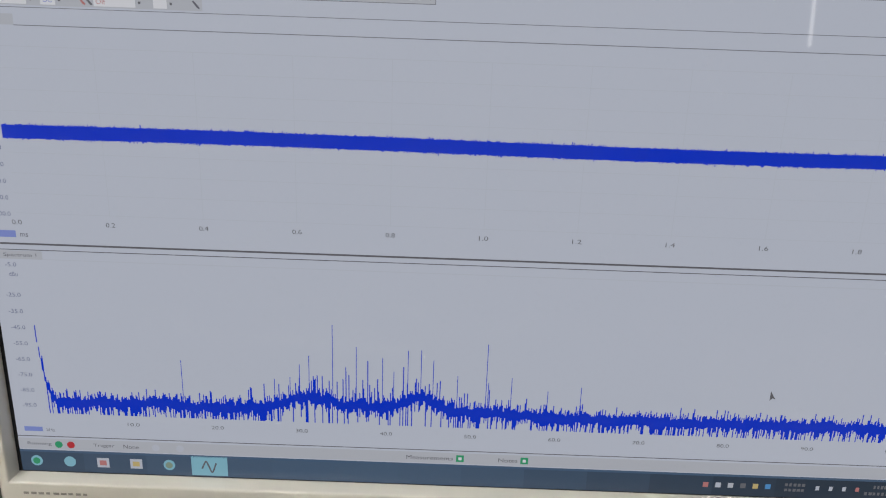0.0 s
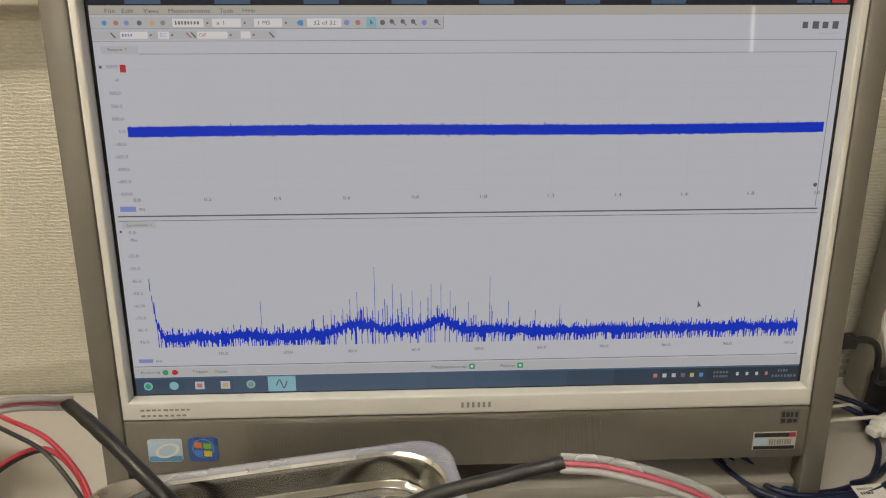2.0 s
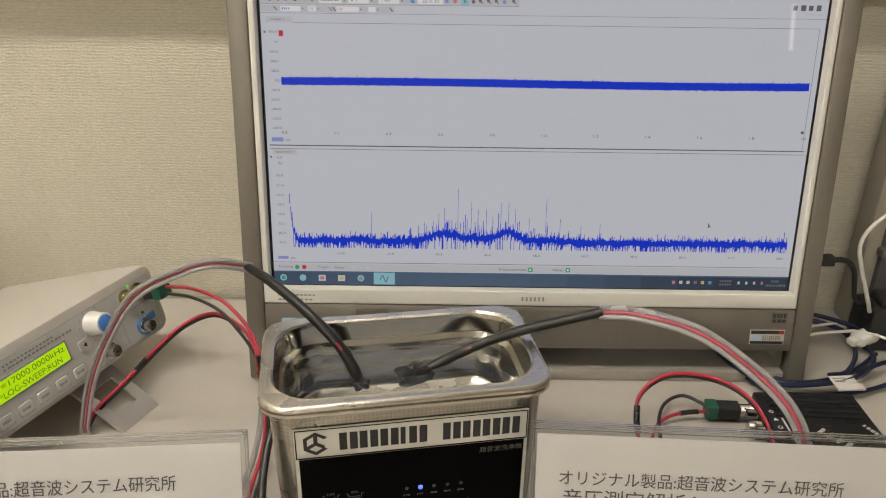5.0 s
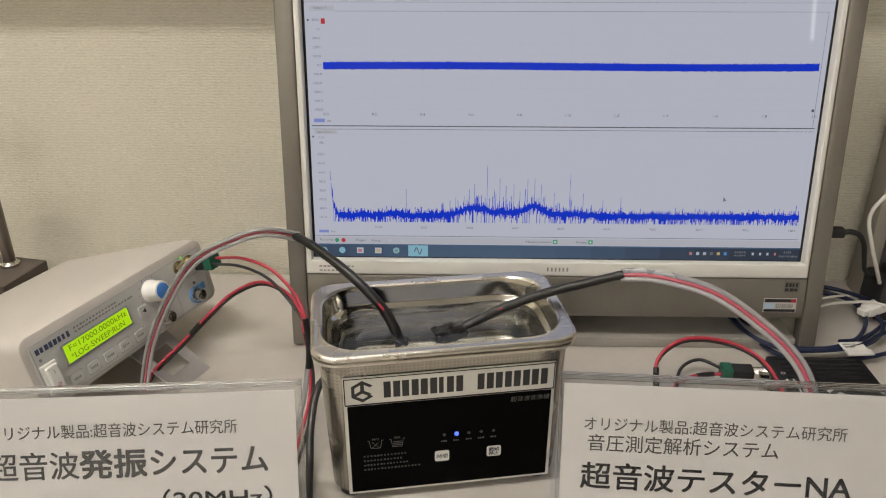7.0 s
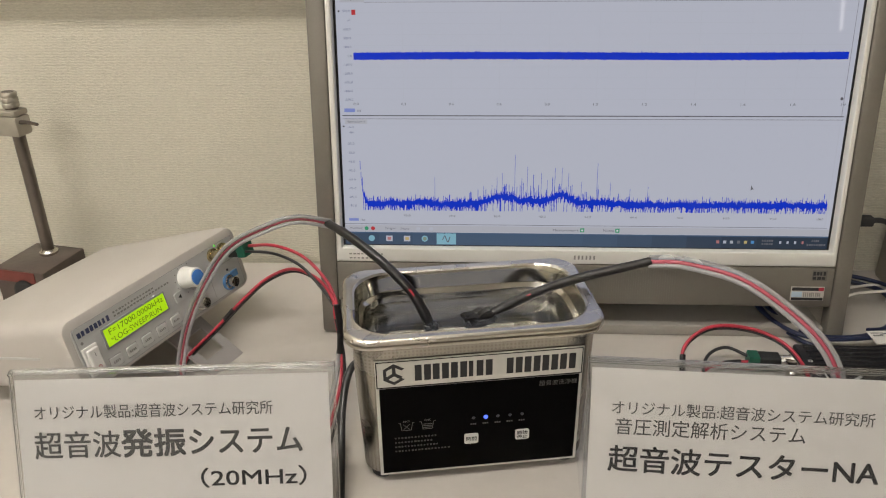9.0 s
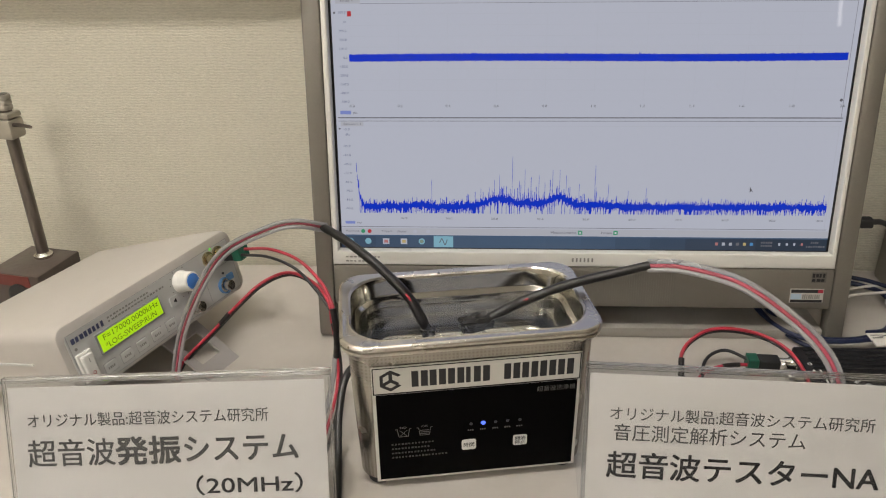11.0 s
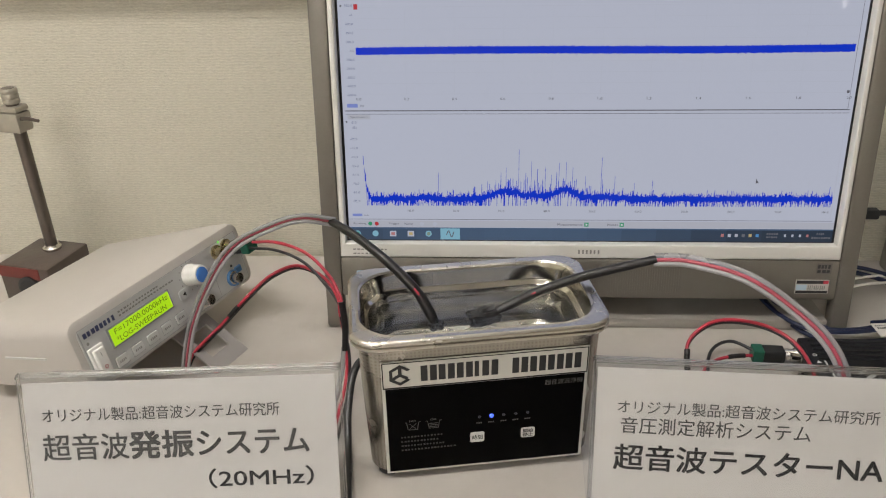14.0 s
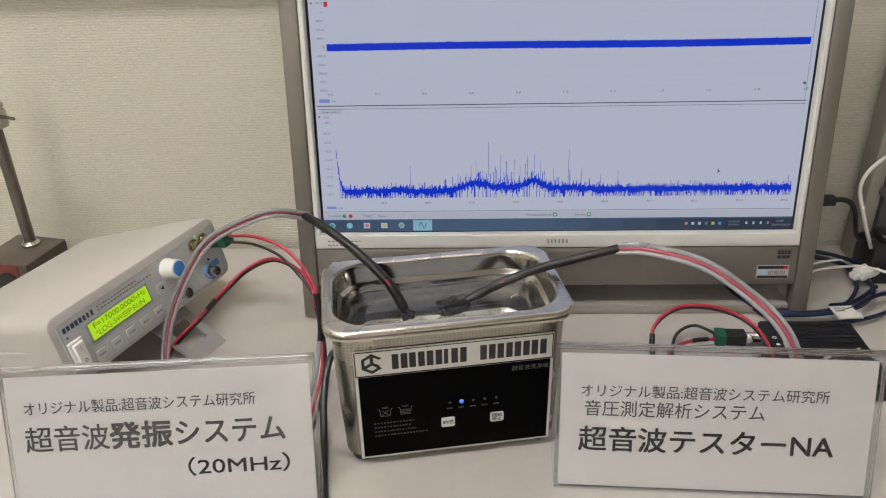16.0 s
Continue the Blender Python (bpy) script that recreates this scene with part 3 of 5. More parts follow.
def screen():
    """The lit display: oscilloscope window above, spectrum below, taskbar at the bottom."""
    y0 = 0.0012
    disp = part("screen", box(-SW, SR, y0, y0 + 0.0006, 0.0, SH), S_BACK, mon, "lit screen with a blue waveform band and a jagged spectrum")

    # heights on an even layout, and where they lie on this display
    even = (0.0, 0.0186, 0.0236, 0.0285, 0.0325, 0.0368, 0.1150, 0.1199, 0.1231, 0.1277, 0.1322, 0.1735, 0.2100, 0.2174, 0.2236, 0.2312, 0.2376, 0.2416, 0.2440, 0.2490)
    true = (0.0, 0.0186, 0.0196, 0.0236, 0.0281, 0.0330, 0.1122, 0.1168, 0.1199, 0.1237, 0.1297, 0.1708, 0.2065, 0.2150, 0.2222, 0.2292, 0.2356, 0.2388, 0.2418, 0.2490)

    def at(z):
        return float(np.interp(z, even, true))

    def patch(name, x0, x1, z0, z1, material, lift=1, label=""):
        return part(name, quad(x0, x1, at(z0), at(z1), y0 - 0.00012 * lift), material, disp, label)

    def words(txt, x0, x1, zc, h, material=S_TEXT, lift=3):
        return text_mesh("screen_text", txt, x0, x1, at(zc), h, y0 - 0.00012 * lift, material, disp)

    # title and menu bars, tool rows
    patch("title_bar", -SW, SR, 0.2440, SH, S_TITLE)
    for k in range(7):
        patch("title_blur", -0.2 + k * 0.05, -0.18 + k * 0.05, 0.2445, 0.2475, S_TASK, 2)
    for k, mt in enumerate((S_TASK, S_TASK, S_RED)):
        patch("window_button", 0.186 + k * 0.0105, 0.195 + k * 0.0105, 0.2448, 0.2485, mt, 2)
    patch("menu_bar", -SW, SR, 0.2392, 0.2440, S_MENU)
    patch("rule", -SW, SR, 0.2389, 0.2392, S_EDGE, 1)
    for wd, a, b in (("File", -0.2115, -0.2058), ("Edit", -0.2020, -0.1955), ("Views", -0.1900, -0.1815), ("Measurements", -0.1760, -0.1527), ("Tools", -0.1475, -0.1398), ("Help", -0.1345, -0.1275)):
        words(wd, a, b, 0.2416, 0.0024, S_SOFT)
    # first tool row: icons, drop-down fields, zoom tools
    patch("toolbar", -SW, -0.0207, 0.2312, 0.2376, S_BAR, 1)
    patch("rule", -SW, -0.0207, 0.2309, 0.2312, S_EDGE, 1)
    patch("rule", -0.0207, -0.0204, 0.2309, 0.2376, S_EDGE, 1)
    for xc, mt in ((-0.2125, S_BLUE), (-0.2060, S_ROSE), (-0.2002, S_PICK), (-0.1930, S_SOFT), (-0.1857, S_AMBER), (-0.1798, S_SAGE)):
        part("tool_icon", lathe([(0.0001, 0), (0.0014, 0), (0.0014, 0.0001), (0.0001, 0.0001)], 10), mt, disp, "", pose(xc, y0 - 0.0004, at(0.2343), 90))
    for a, b in ((-0.1745, -0.1570), (-0.1522, -0.1360), (-0.1285, -0.1127), (-0.0985, -0.0790)):
        patch("tool_field", a, b, 0.2320, 0.2366, S_WHITE, 3)
        patch("drop_arrow", b + 0.0016, b + 0.0026, 0.2336, 0.2348, S_SOFT, 3)
    words("32 of 32", -0.0948, -0.0822, 0.2343, 0.0023, S_SOFT, 4)
    words("x 1", -0.1500, -0.1455, 0.2343, 0.0021, S_SOFT, 4)
    words("1 MS", -0.1262, -0.1195, 0.2343, 0.0021, S_SOFT, 4)
    bars("screen_writing", -0.1730, -0.1590, at(0.2343), 0.0020, y0 - 0.0005, S_SOFT, disp, 8, 21, fill=0.6)
    bm = bmesh.new()
    bm.faces.new([bm.verts.new((vx, y0 - 0.0005, vz)) for vx, vz in ((-0.1045, 0.2343), (-0.1030, 0.2358), (-0.1008, 0.2358), (-0.1008, 0.2328), (-0.1030, 0.2328))])
    part("tool_icon", bm, S_BLUE, disp, "", pose(0, 0, -0.0021))
    patch("tool_selected", -0.0648, -0.0590, 0.2314, 0.2374, S_CYAN, 3)
    bm = bmesh.new()
    bm.faces.new([bm.verts.new((vx, y0 - 0.0006, vz)) for vx, vz in ((-0.0626, 0.2362), (-0.0626, 0.2332), (-0.0618, 0.2339), (-0.0606, 0.2338))])
    part("tool_icon", bm, S_TEXT, disp, "", pose(0, 0, -0.0021))
    for xc, mt in ((-0.0760, S_PICK), (-0.0696, S_ROSE), (-0.0555, S_SOFT), (-0.0316, S_PICK)):
        part("tool_icon", lathe([(0.0009, 0), (0.0015, 0), (0.0015, 0.0001), (0.0009, 0.0001)], 12), mt, disp, "", pose(xc, y0 - 0.0004, at(0.2343), 90))
    for xc in (-0.0502, -0.0440, -0.0380, -0.0246):
        bm = lathe([(0.0008, 0), (0.0013, 0), (0.0013, 0.0001), (0.0008, 0.0001)], 12)
        bm.faces.new([bm.verts.new(v) for v in ((0.0006, -0.0010, 0.00006), (0.0010, -0.0006, 0.00006), (0.0024, -0.0018, 0.00006), (0.0019, -0.0023, 0.00006))])
        part("tool_icon", bm, S_TEXT, disp, "", pose(xc, y0 - 0.0004, at(0.2349), 90))
    # second tool row
    patch("toolbar", -SW, -0.1165, 0.2247, 0.2300, S_BAR, 1)
    for a, b in ((-0.2045, -0.1890), (-0.1832, -0.1770), (-0.1612, -0.1440), (-0.1366, -0.1310)):
        patch("tool_field", a, b, 0.2252, 0.2294, S_WHITE, 3)
        patch("drop_arrow", b + 0.0012, b + 0.0022, 0.2268, 0.2279, S_SOFT, 3)
    bars("screen_writing", -0.2035, -0.1970, at(0.2273), 0.0018, y0 - 0.0005, S_PICK, disp, 4, 23, fill=0.6)
    words("DC", -0.1820, -0.1783, 0.2273, 0.0020, S_PICK, 4)
    words("Off", -0.1602, -0.1562, 0.2273, 0.0020, S_ROSE, 4)
    for xc, mt in ((-0.2085, S_SOFT), (-0.1660, S_ROSE), (-0.1632, S_SOFT), (-0.1190, S_TEXT)):
        bm = bmesh.new()
        bm.faces.new([bm.verts.new((xc + vx, y0 - 0.0005, 0.2273 + vz)) for vx, vz in ((-0.0016, 0.0014), (-0.0008, 0.0016), (0.0016, -0.0011), (0.0012, -0.0016), (0.0004, -0.0012))])
        part("tool_icon", bm, mt, disp, "", pose(0, 0, -0.0017))
    patch("rule", -SW, SR, 0.2236, 0.2239, S_EDGE, 1)
    patch("trigger_marker", -0.2068, -0.2034, 0.2084, 0.2124, S_RED, 3)
    # the maker's word mark as plain shapes
    bars("word_mark", 0.191, 0.2150, at(0.2325), 0.0045, y0 - 0.0004, S_LINE, disp, 4, 31, fill=0.72)
    patch("word_mark_line", 0.201, 0.214, 0.2268, 0.2282, S_FAINT, 3)
    # upper pane
    patch("pane_tab", -0.2165, -0.1955, 0.2176, 0.2214, S_BAR, 1)
    words("Scope 1", -0.2125, -0.2020, 0.2196, 0.0021, S_SOFT)
    patch("rule", -0.1955, 0.214, 0.2174, 0.2177, S_EDGE, 2)
    patch("rule", 0.2136, 0.214, 0.1235, 0.2174, S_EDGE, 2)
    patch("pane_divider", -SW + 0.002, 0.2155, 0.1222, 0.1231, S_LINE, 2)
    patch("pane_divider", -SW + 0.002, 0.2155, 0.1195, 0.1199, S_LINE, 2)
    for k in range(1, 10):
        patch("grid_line", -0.2055 + k * 0.0419 - 0.00012, -0.2055 + k * 0.0419 + 0.00012, 0.136, 0.210, S_FAINT, 1)
    for k in range(9):
        patch("grid_line", -0.2055, 0.2135, 0.1365 + k * 0.0092 - 0.00012, 0.1365 + k * 0.0092 + 0.00012, S_FAINT, 1)
    for k in range(1, 11):
        words("%.1f" % (0.2 * k), -0.2076 + k * 0.0419, -0.2034 + k * 0.0419, 0.1322, 0.0021, S_SOFT)
    for k, tx in enumerate(("500.0", "mV", "300.0", "200.0", "100.0", "0.0", "-100.0", "-200.0", "-300.0", "-400.0", "-500.0")):
        if k != 5:
            words(tx, -0.2080 - 0.0013 * len(tx), -0.2080, 0.2115 - k * 0.00755, 0.0020, S_PALE)
    words("0.0", -0.2115, -0.2080, 0.1737, 0.0020, S_PALE)
    words("0.0", -0.2080, -0.2035, 0.1322, 0.0022, S_SOFT)
    patch("axis_marker", -0.2165, -0.2070, 0.1262, 0.1292, S_PICK, 2)
    words("ms", -0.2050, -0.2015, 0.1277, 0.0017)
    patch("axis_dot", -0.2185, -0.2170, 0.2106, 0.2120, S_LINE, 3)
    part("axis_dot", lathe([(0.0001, 0), (0.0013, 0), (0.0013, 0.0001), (0.0001, 0.0001)], 14), S_LINE, disp, "", pose(0.2118, y0 - 0.0004, at(0.1372), 90))
    # waveform band with a ragged edge
    rnd = random.Random(7)
    bm = bmesh.new()
    n = 900
    for k in range(n):
        xa = -0.2065 + 0.4185 * k / n
        xb = xa + 0.4185 / n
        top = 0.0028 + abs(rnd.gauss(0, 0.00035)) + (0.0008 if rnd.random() < 0.02 else 0)
        bot = 0.0028 + abs(rnd.gauss(0, 0.00035)) + (0.0006 if rnd.random() < 0.02 else 0)
        drift = 0.0005 * math.sin(k / 140)
        quad(xa, xb, 0.1706 + drift - bot, 0.1706 + drift + top, y0 - 0.0006, bm)
    part("waveform_trace", bm, S_TRACE, disp, "solid blue waveform band")
    # lower pane
    patch("pane_tab", -0.2165, -0.1965, 0.1148, 0.1192, S_BAR, 1)
    words("Spectrum 1", -0.2140, -0.1990, 0.1168, 0.0022, S_SOFT)
    patch("rule", -0.1965, 0.2140, 0.1148, 0.1152, S_FAINT, 2)
    patch("rule", 0.2136, 0.214, 0.0235, 0.1148, S_FAINT, 2)
    for k in range(1, 11):
        words("%.1f" % (10 * k), -0.2065 + k * 0.0412, -0.2006 + k * 0.0412, 0.0325, 0.0019, S_SOFT)
    words("-5.0", -0.2140, -0.2088, 0.1122, 0.0020, S_PALE)
    words("dBu", -0.2128, -0.2088, 0.1076, 0.0020, S_PALE)
    for k in range(8):
        words("-%d.0" % (25 + 10 * k), -0.2155, -0.2088, 0.0975 - k * 0.0081, 0.0020, S_PALE)
    patch("axis_marker", -0.2165, -0.2075, 0.0272, 0.0298, S_PICK, 2)
    words("kHz", -0.2055, -0.2015, 0.0285, 0.0017)
    patch("axis_dot", -0.2185, -0.2170, 0.1120, 0.1134, S_LINE, 3)

    def spectrum(f):
        """Level above the base in metres at f, from 0 to 1."""
        g = lambda c, w, a: a * math.exp(-((f - c) / w) ** 2)
        return 0.0066 + 0.034 * math.exp(-f / 0.004) + g(0.13, 0.03, 0.0012) + g(0.305, 0.035, 0.0075) + g(0.37, 0.05, 0.0030) + g(0.435, 0.028, 0.0082) + g(0.52, 0.06, 0.0022) + g(0.9, 0.3, 0.0009)

    # column by column, the span between the lowest and highest level
    rnd = random.Random(11)
    bm = bmesh.new()
    base, n = 0.0330, 880
    step = 0.4175 / n
    for k in range(n):
        f = k / n
        hump = math.exp(-((f - 0.37) / 0.12) ** 2)
        sway = 0.0011 * noise.noise(Vector((f * 90, 0.3, 0.0))) + 0.0009 * noise.noise(Vector((f * 260, 5.3, 0.0)))
        mid = base + spectrum(f) + sway
        top = mid + 0.0015 + abs(rnd.gauss(0, 0.0021)) + rnd.random() ** 6 * 0.007 * (0.3 + hump)
        bottom = mid - 0.0019 - abs(rnd.gauss(0, 0.0034))
        if rnd.random() < 0.13 * hump + 0.008:
            top += rnd.uniform(0.002, 0.015) * (0.35 + 0.65 * hump)
        if rnd.random() < 0.20:
            bottom = base
        xa = -0.2045 + step * k
        quad(xa, xa + step, max(base, bottom), top, y0 - 0.0006, bm)
    for f, tall in ((0.004, 0.012), (0.162, 0.024), (0.268, 0.014), (0.335, 0.040), (0.308, 0.021), (0.362, 0.031), (0.392, 0.026), (0.421, 0.026), (0.45, 0.022),
                    (0.478, 0.019), (0.511, 0.036), (0.5135, 0.016), (0.54, 0.019), (0.62, 0.017), (0.297, 0.017), (0.35, 0.02), (0.405, 0.018), (0.286, 0.012), (0.436, 0.025), (0.582, 0.014)):
        xa = -0.2045 + 0.4175 * f
        quad(xa, xa + 0.0003, base + spectrum(f), base + spectrum(f) + tall, y0 - 0.0006, bm)
    part("spectrum_trace", bm, S_TRACE, disp, "jagged blue spectrum line with tall spikes")
    # pointer
    bm = bmesh.new()
    bm.faces.new([bm.verts.new((px_, y0 - 0.0008, pz)) for px_, pz in ((0.1445, 0.0590), (0.1445, 0.0540), (0.1458, 0.0552), (0.1472, 0.0547))])
    part("mouse_pointer", bm, S_LINE, disp)
    # status line
    patch("status_line", -SW, SR, 0.0125, 0.0185, S_BAR, 1)
    patch("rule", -SW, 0.2155, 0.0236, 0.0241, S_LINE, 2)
    words("Running", -0.2160, -0.2040, 0.0155, 0.0022, S_SOFT)
    words("Trigger", -0.1835, -0.1730, 0.0155, 0.0022, S_SOFT)
    words("None", -0.1685, -0.1610, 0.0155, 0.0022, S_SOFT)
    words("Measurements", -0.0285, -0.0055, 0.0155, 0.0022, S_SOFT)
    words("Notes", 0.0170, 0.0265, 0.0155, 0.0022, S_SOFT)
    for xx, mt in ((-0.2005, S_GREEN), (-0.1945, S_RED), (-0.1525, S_FAINT), (-0.1405, S_FAINT)):
        part("status_icon", lathe([(0.0001, 0), (0.0019, 0), (0.0019, 0.0001), (0.0001, 0.0001)], 14), mt, disp, "", pose(xx, y0 - 0.0004, at(0.0155), 90))
    for xx in (-0.002, 0.0298):
        patch("status_icon", xx - 0.0019, xx + 0.0019, 0.0136, 0.0174, S_GREEN, 2)
        patch("status_icon_core", xx - 0.0008, xx + 0.0008, 0.0147, 0.0163, S_WHITE, 3)
    # taskbar
    for k, mt in enumerate(S_TASKS):
        patch("taskbar", -SW + (SW + SR) * k / len(S_TASKS), -SW + (SW + SR) * (k + 1) / len(S_TASKS), 0.0, 0.0120, mt, 1)
    patch("taskbar_shine", -SW, SR, 0.0108, 0.0120, S_TASK, 2)
    patch("taskbar_button", -0.1355, -0.1175, 0.0006, 0.0114, S_CYAN, 2)
    for k, mt in enumerate((S_GREEN, S_CYAN, S_ROSE, S_AMBER, S_SAGE)):
        cx = -0.2125 + k * 0.0165
        if k < 2 or k == 4:
            part("taskbar_icon", lathe([(0.0001, 0), (0.0029, 0), (0.0029, 0.0001), (0.0001, 0.0001)], 18), S_CYAN, disp, "", pose(cx, y0 - 0.0004, at(0.006), 90))
            part("taskbar_icon", lathe([(0.0001, 0), (0.0018, 0), (0.0018, 0.0001), (0.0001, 0.0001)], 16), mt, disp, "", pose(cx, y0 - 0.0006, at(0.006), 90))
        else:
            patch("taskbar_icon", cx - 0.0030, cx + 0.0030, 0.0032, 0.0086, S_FAINT, 3)
            patch("taskbar_icon", cx - 0.0017, cx + 0.0017, 0.0045, 0.0073, mt, 4)
    part("taskbar_icon", tube([(-0.130, y0 - 0.0008, 0.005), (-0.128, y0 - 0.0008, 0.009), (-0.1265, y0 - 0.0008, 0.006), (-0.125, y0 - 0.0008, 0.003), (-0.123, y0 - 0.0008, 0.008)], 0.0004, 6, 5), S_LINE, disp)
    for k, mt in enumerate((S_ROSE, S_FAINT, S_BAR, S_SOFT, S_AMBER, S_BLUE)):
        patch("tray_icon", 0.1194 + k * 0.0062, 0.1221 + k * 0.0062, 0.0045, 0.0073, mt, 3)
    bars("screen_writing", 0.160, 0.1705, at(0.0075), 0.0018, y0 - 0.0005, S_SOFT, disp, 5, 41)
    bars("screen_writing", 0.160, 0.1705, at(0.0045), 0.0018, y0 - 0.0005, S_SOFT, disp, 5, 42)
    for k in range(4):
        patch("tray_icon", 0.1755 + k * 0.0066, 0.1773 + k * 0.0066, 0.0048, 0.0072, S_FAINT if k < 3 else S_ROSE, 3)
    bars("screen_writing", 0.2040, 0.2110, at(0.0078), 0.0020, y0 - 0.0005, S_SOFT, disp, 4, 43)
    bars("screen_writing", 0.2000, 0.2170, at(0.0040), 0.0020, y0 - 0.0005, S_SOFT, disp, 8, 44)


screen()


# ---- the ultrasonic cleaner ----
def cleaner():
    cl = thing("ultrasonic_cleaner", "small stainless steel ultrasonic cleaner with open tank and black control label", "ultrasonic cleaner",
               pose(-0.1022, -0.1615, TABLE, 0, 0, 9.8) @ Matrix.Diagonal((1.02, 1, 1.05, 1)))
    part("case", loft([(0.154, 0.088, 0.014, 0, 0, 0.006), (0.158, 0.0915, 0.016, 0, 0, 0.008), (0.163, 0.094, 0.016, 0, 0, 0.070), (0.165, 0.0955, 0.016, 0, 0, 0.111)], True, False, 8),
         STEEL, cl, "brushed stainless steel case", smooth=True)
    oy = 0.0004
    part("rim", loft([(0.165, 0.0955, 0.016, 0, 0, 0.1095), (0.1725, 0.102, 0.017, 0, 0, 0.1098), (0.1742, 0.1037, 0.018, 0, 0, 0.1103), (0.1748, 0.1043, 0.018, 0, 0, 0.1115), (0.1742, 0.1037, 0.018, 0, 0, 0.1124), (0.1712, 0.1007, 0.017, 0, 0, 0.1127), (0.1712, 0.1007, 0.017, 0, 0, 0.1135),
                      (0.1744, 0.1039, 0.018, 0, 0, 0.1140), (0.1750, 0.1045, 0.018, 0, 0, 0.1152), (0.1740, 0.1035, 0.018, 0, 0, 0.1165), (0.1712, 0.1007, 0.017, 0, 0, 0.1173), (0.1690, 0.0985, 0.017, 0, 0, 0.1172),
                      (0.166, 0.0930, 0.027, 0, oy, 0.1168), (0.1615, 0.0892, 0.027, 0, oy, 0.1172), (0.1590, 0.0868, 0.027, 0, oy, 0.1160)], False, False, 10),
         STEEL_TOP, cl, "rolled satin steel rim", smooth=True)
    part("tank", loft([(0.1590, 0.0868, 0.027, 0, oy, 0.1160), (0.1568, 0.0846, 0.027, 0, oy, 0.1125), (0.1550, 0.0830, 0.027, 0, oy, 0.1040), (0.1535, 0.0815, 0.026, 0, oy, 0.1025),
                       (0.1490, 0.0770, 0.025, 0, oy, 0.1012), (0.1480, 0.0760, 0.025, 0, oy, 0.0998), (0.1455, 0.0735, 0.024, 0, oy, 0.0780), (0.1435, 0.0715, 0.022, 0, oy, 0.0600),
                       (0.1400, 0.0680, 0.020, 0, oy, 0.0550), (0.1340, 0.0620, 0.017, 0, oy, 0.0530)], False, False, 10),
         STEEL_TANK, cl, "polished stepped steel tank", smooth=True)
    part("tank_floor", loft([(0.1340, 0.0620, 0.017, 0, oy, 0.0530), (0.1300, 0.0580, 0.015, 0, oy, 0.0526)], False, True, 10), STEEL_FLOOR, cl, "satin tank floor, steel lightened for the bright reflection on it", smooth=True)
    for fx in (-0.066, 0.066):
        for fy in (-0.034, 0.034):
            part("foot", lathe([(0.007, 0.0), (0.0085, 0.0015), (0.0085, 0.0065), (0.0085, 0.007)], 16), RUBBER, cl, "black rubber foot", pose(fx, fy, 0))
    # the label leans with the case
    lab = part("label", box(-0.0685, 0.0725, -0.0009, 0.0, 0.0068, 0.1005, 0.0003), LABEL_SILVER, cl, "black printed control label with a silver edge", pose(-0.0004, -0.0463, 0, 1.0) @ Matrix.Diagonal((0.995, 1, 1, 1)))
    part("black_field", quad(-0.0663, 0.0703, 0.0086, 0.0790, -0.0011), LABEL_BLACK, lab)
    part("outline", quad(-0.0671, 0.0711, 0.0793, 0.0802, -0.0011), LABEL_BLACK, lab)
    for a, b, c, d in ((-0.0679, -0.0672, 0.0793, 0.0998), (0.0712, 0.0719, 0.0793, 0.0998), (-0.0672, 0.0712, 0.0991, 0.0998)):
        part("outline", quad(a, b, c, d, -0.0011), LABEL_BLACK, lab)
    # brand strip as plain block shapes
    for a, wide in ((-0.0422, 1), (-0.0302, 1), (-0.0180, 1), (-0.0060, 0), (-0.0008, 1), (0.0196, 1), (0.0318, 1), (0.0440, 1), (0.0562, 1)):
        z0, z1, w = 0.0838, 0.0960, 0.0108 if wide else 0.0030
        bm = quad(a, a + (0.0046 if wide else w), z0, z1, -0.0012)
        if wide:
            quad(a + w - 0.0046, a + w, z0, z1, -0.0012, bm)
        part("brand_block", bm, INK, lab)
    bm = bmesh.new()
    hexa = [(0.0082 * math.cos(radians(90 + 60 * i)), 0.0082 * math.sin(radians(90 + 60 * i))) for i in range(6)]
    for i in range(6):
        (ax, az), (bx, bz) = hexa[i], hexa[(i + 1) % 6]
        if i == 4:
            continue
        bm.faces.new([bm.verts.new((-0.0560 + px_, -0.0012, 0.0898 + pz)) for px_, pz in ((ax, az), (bx, bz), (bx * 0.70, bz * 0.70), (ax * 0.70, az * 0.70))])
    for ang in (90, 210, 330):
        c, s = math.cos(radians(ang)), math.sin(radians(ang))
        bm.faces.new([bm.verts.new((-0.0560 + px_, -0.0012, 0.0898 + pz)) for px_, pz in ((-s * 0.0012, c * 0.0012), (s * 0.0012, -c * 0.0012), (c * 0.0058 + s * 0.0012, s * 0.0058 - c * 0.0012), (c * 0.0058 - s * 0.0012, s * 0.0058 + c * 0.0012))])
    part("emblem", bm, INK, lab, "black hexagonal emblem")
    text_mesh("print", "超音波洗浄機", 0.0425, 0.0692, 0.0738, 0.0042, -0.0013, PRINT_DIM, lab)
    for k in range(5):
        cx = -0.0025 + k * 0.0085
        led = k == 1
        part("indicator", lathe([(0.0001, 0), (0.0016 if led else 0.0011, 0), (0.0013 if led else 0.0009, 0.0007), (0.0001, 0.0009)], 12), BLUE_LED if led else DARK_LED, lab,
             "lit blue light" if led else "unlit light", pose(cx, -0.0011, 0.0498, 90))
        bars("print", cx - 0.0022, cx + 0.0022, 0.0447, 0.0013, -0.0013, PRINT_DIM, lab, 3, 50 + k)
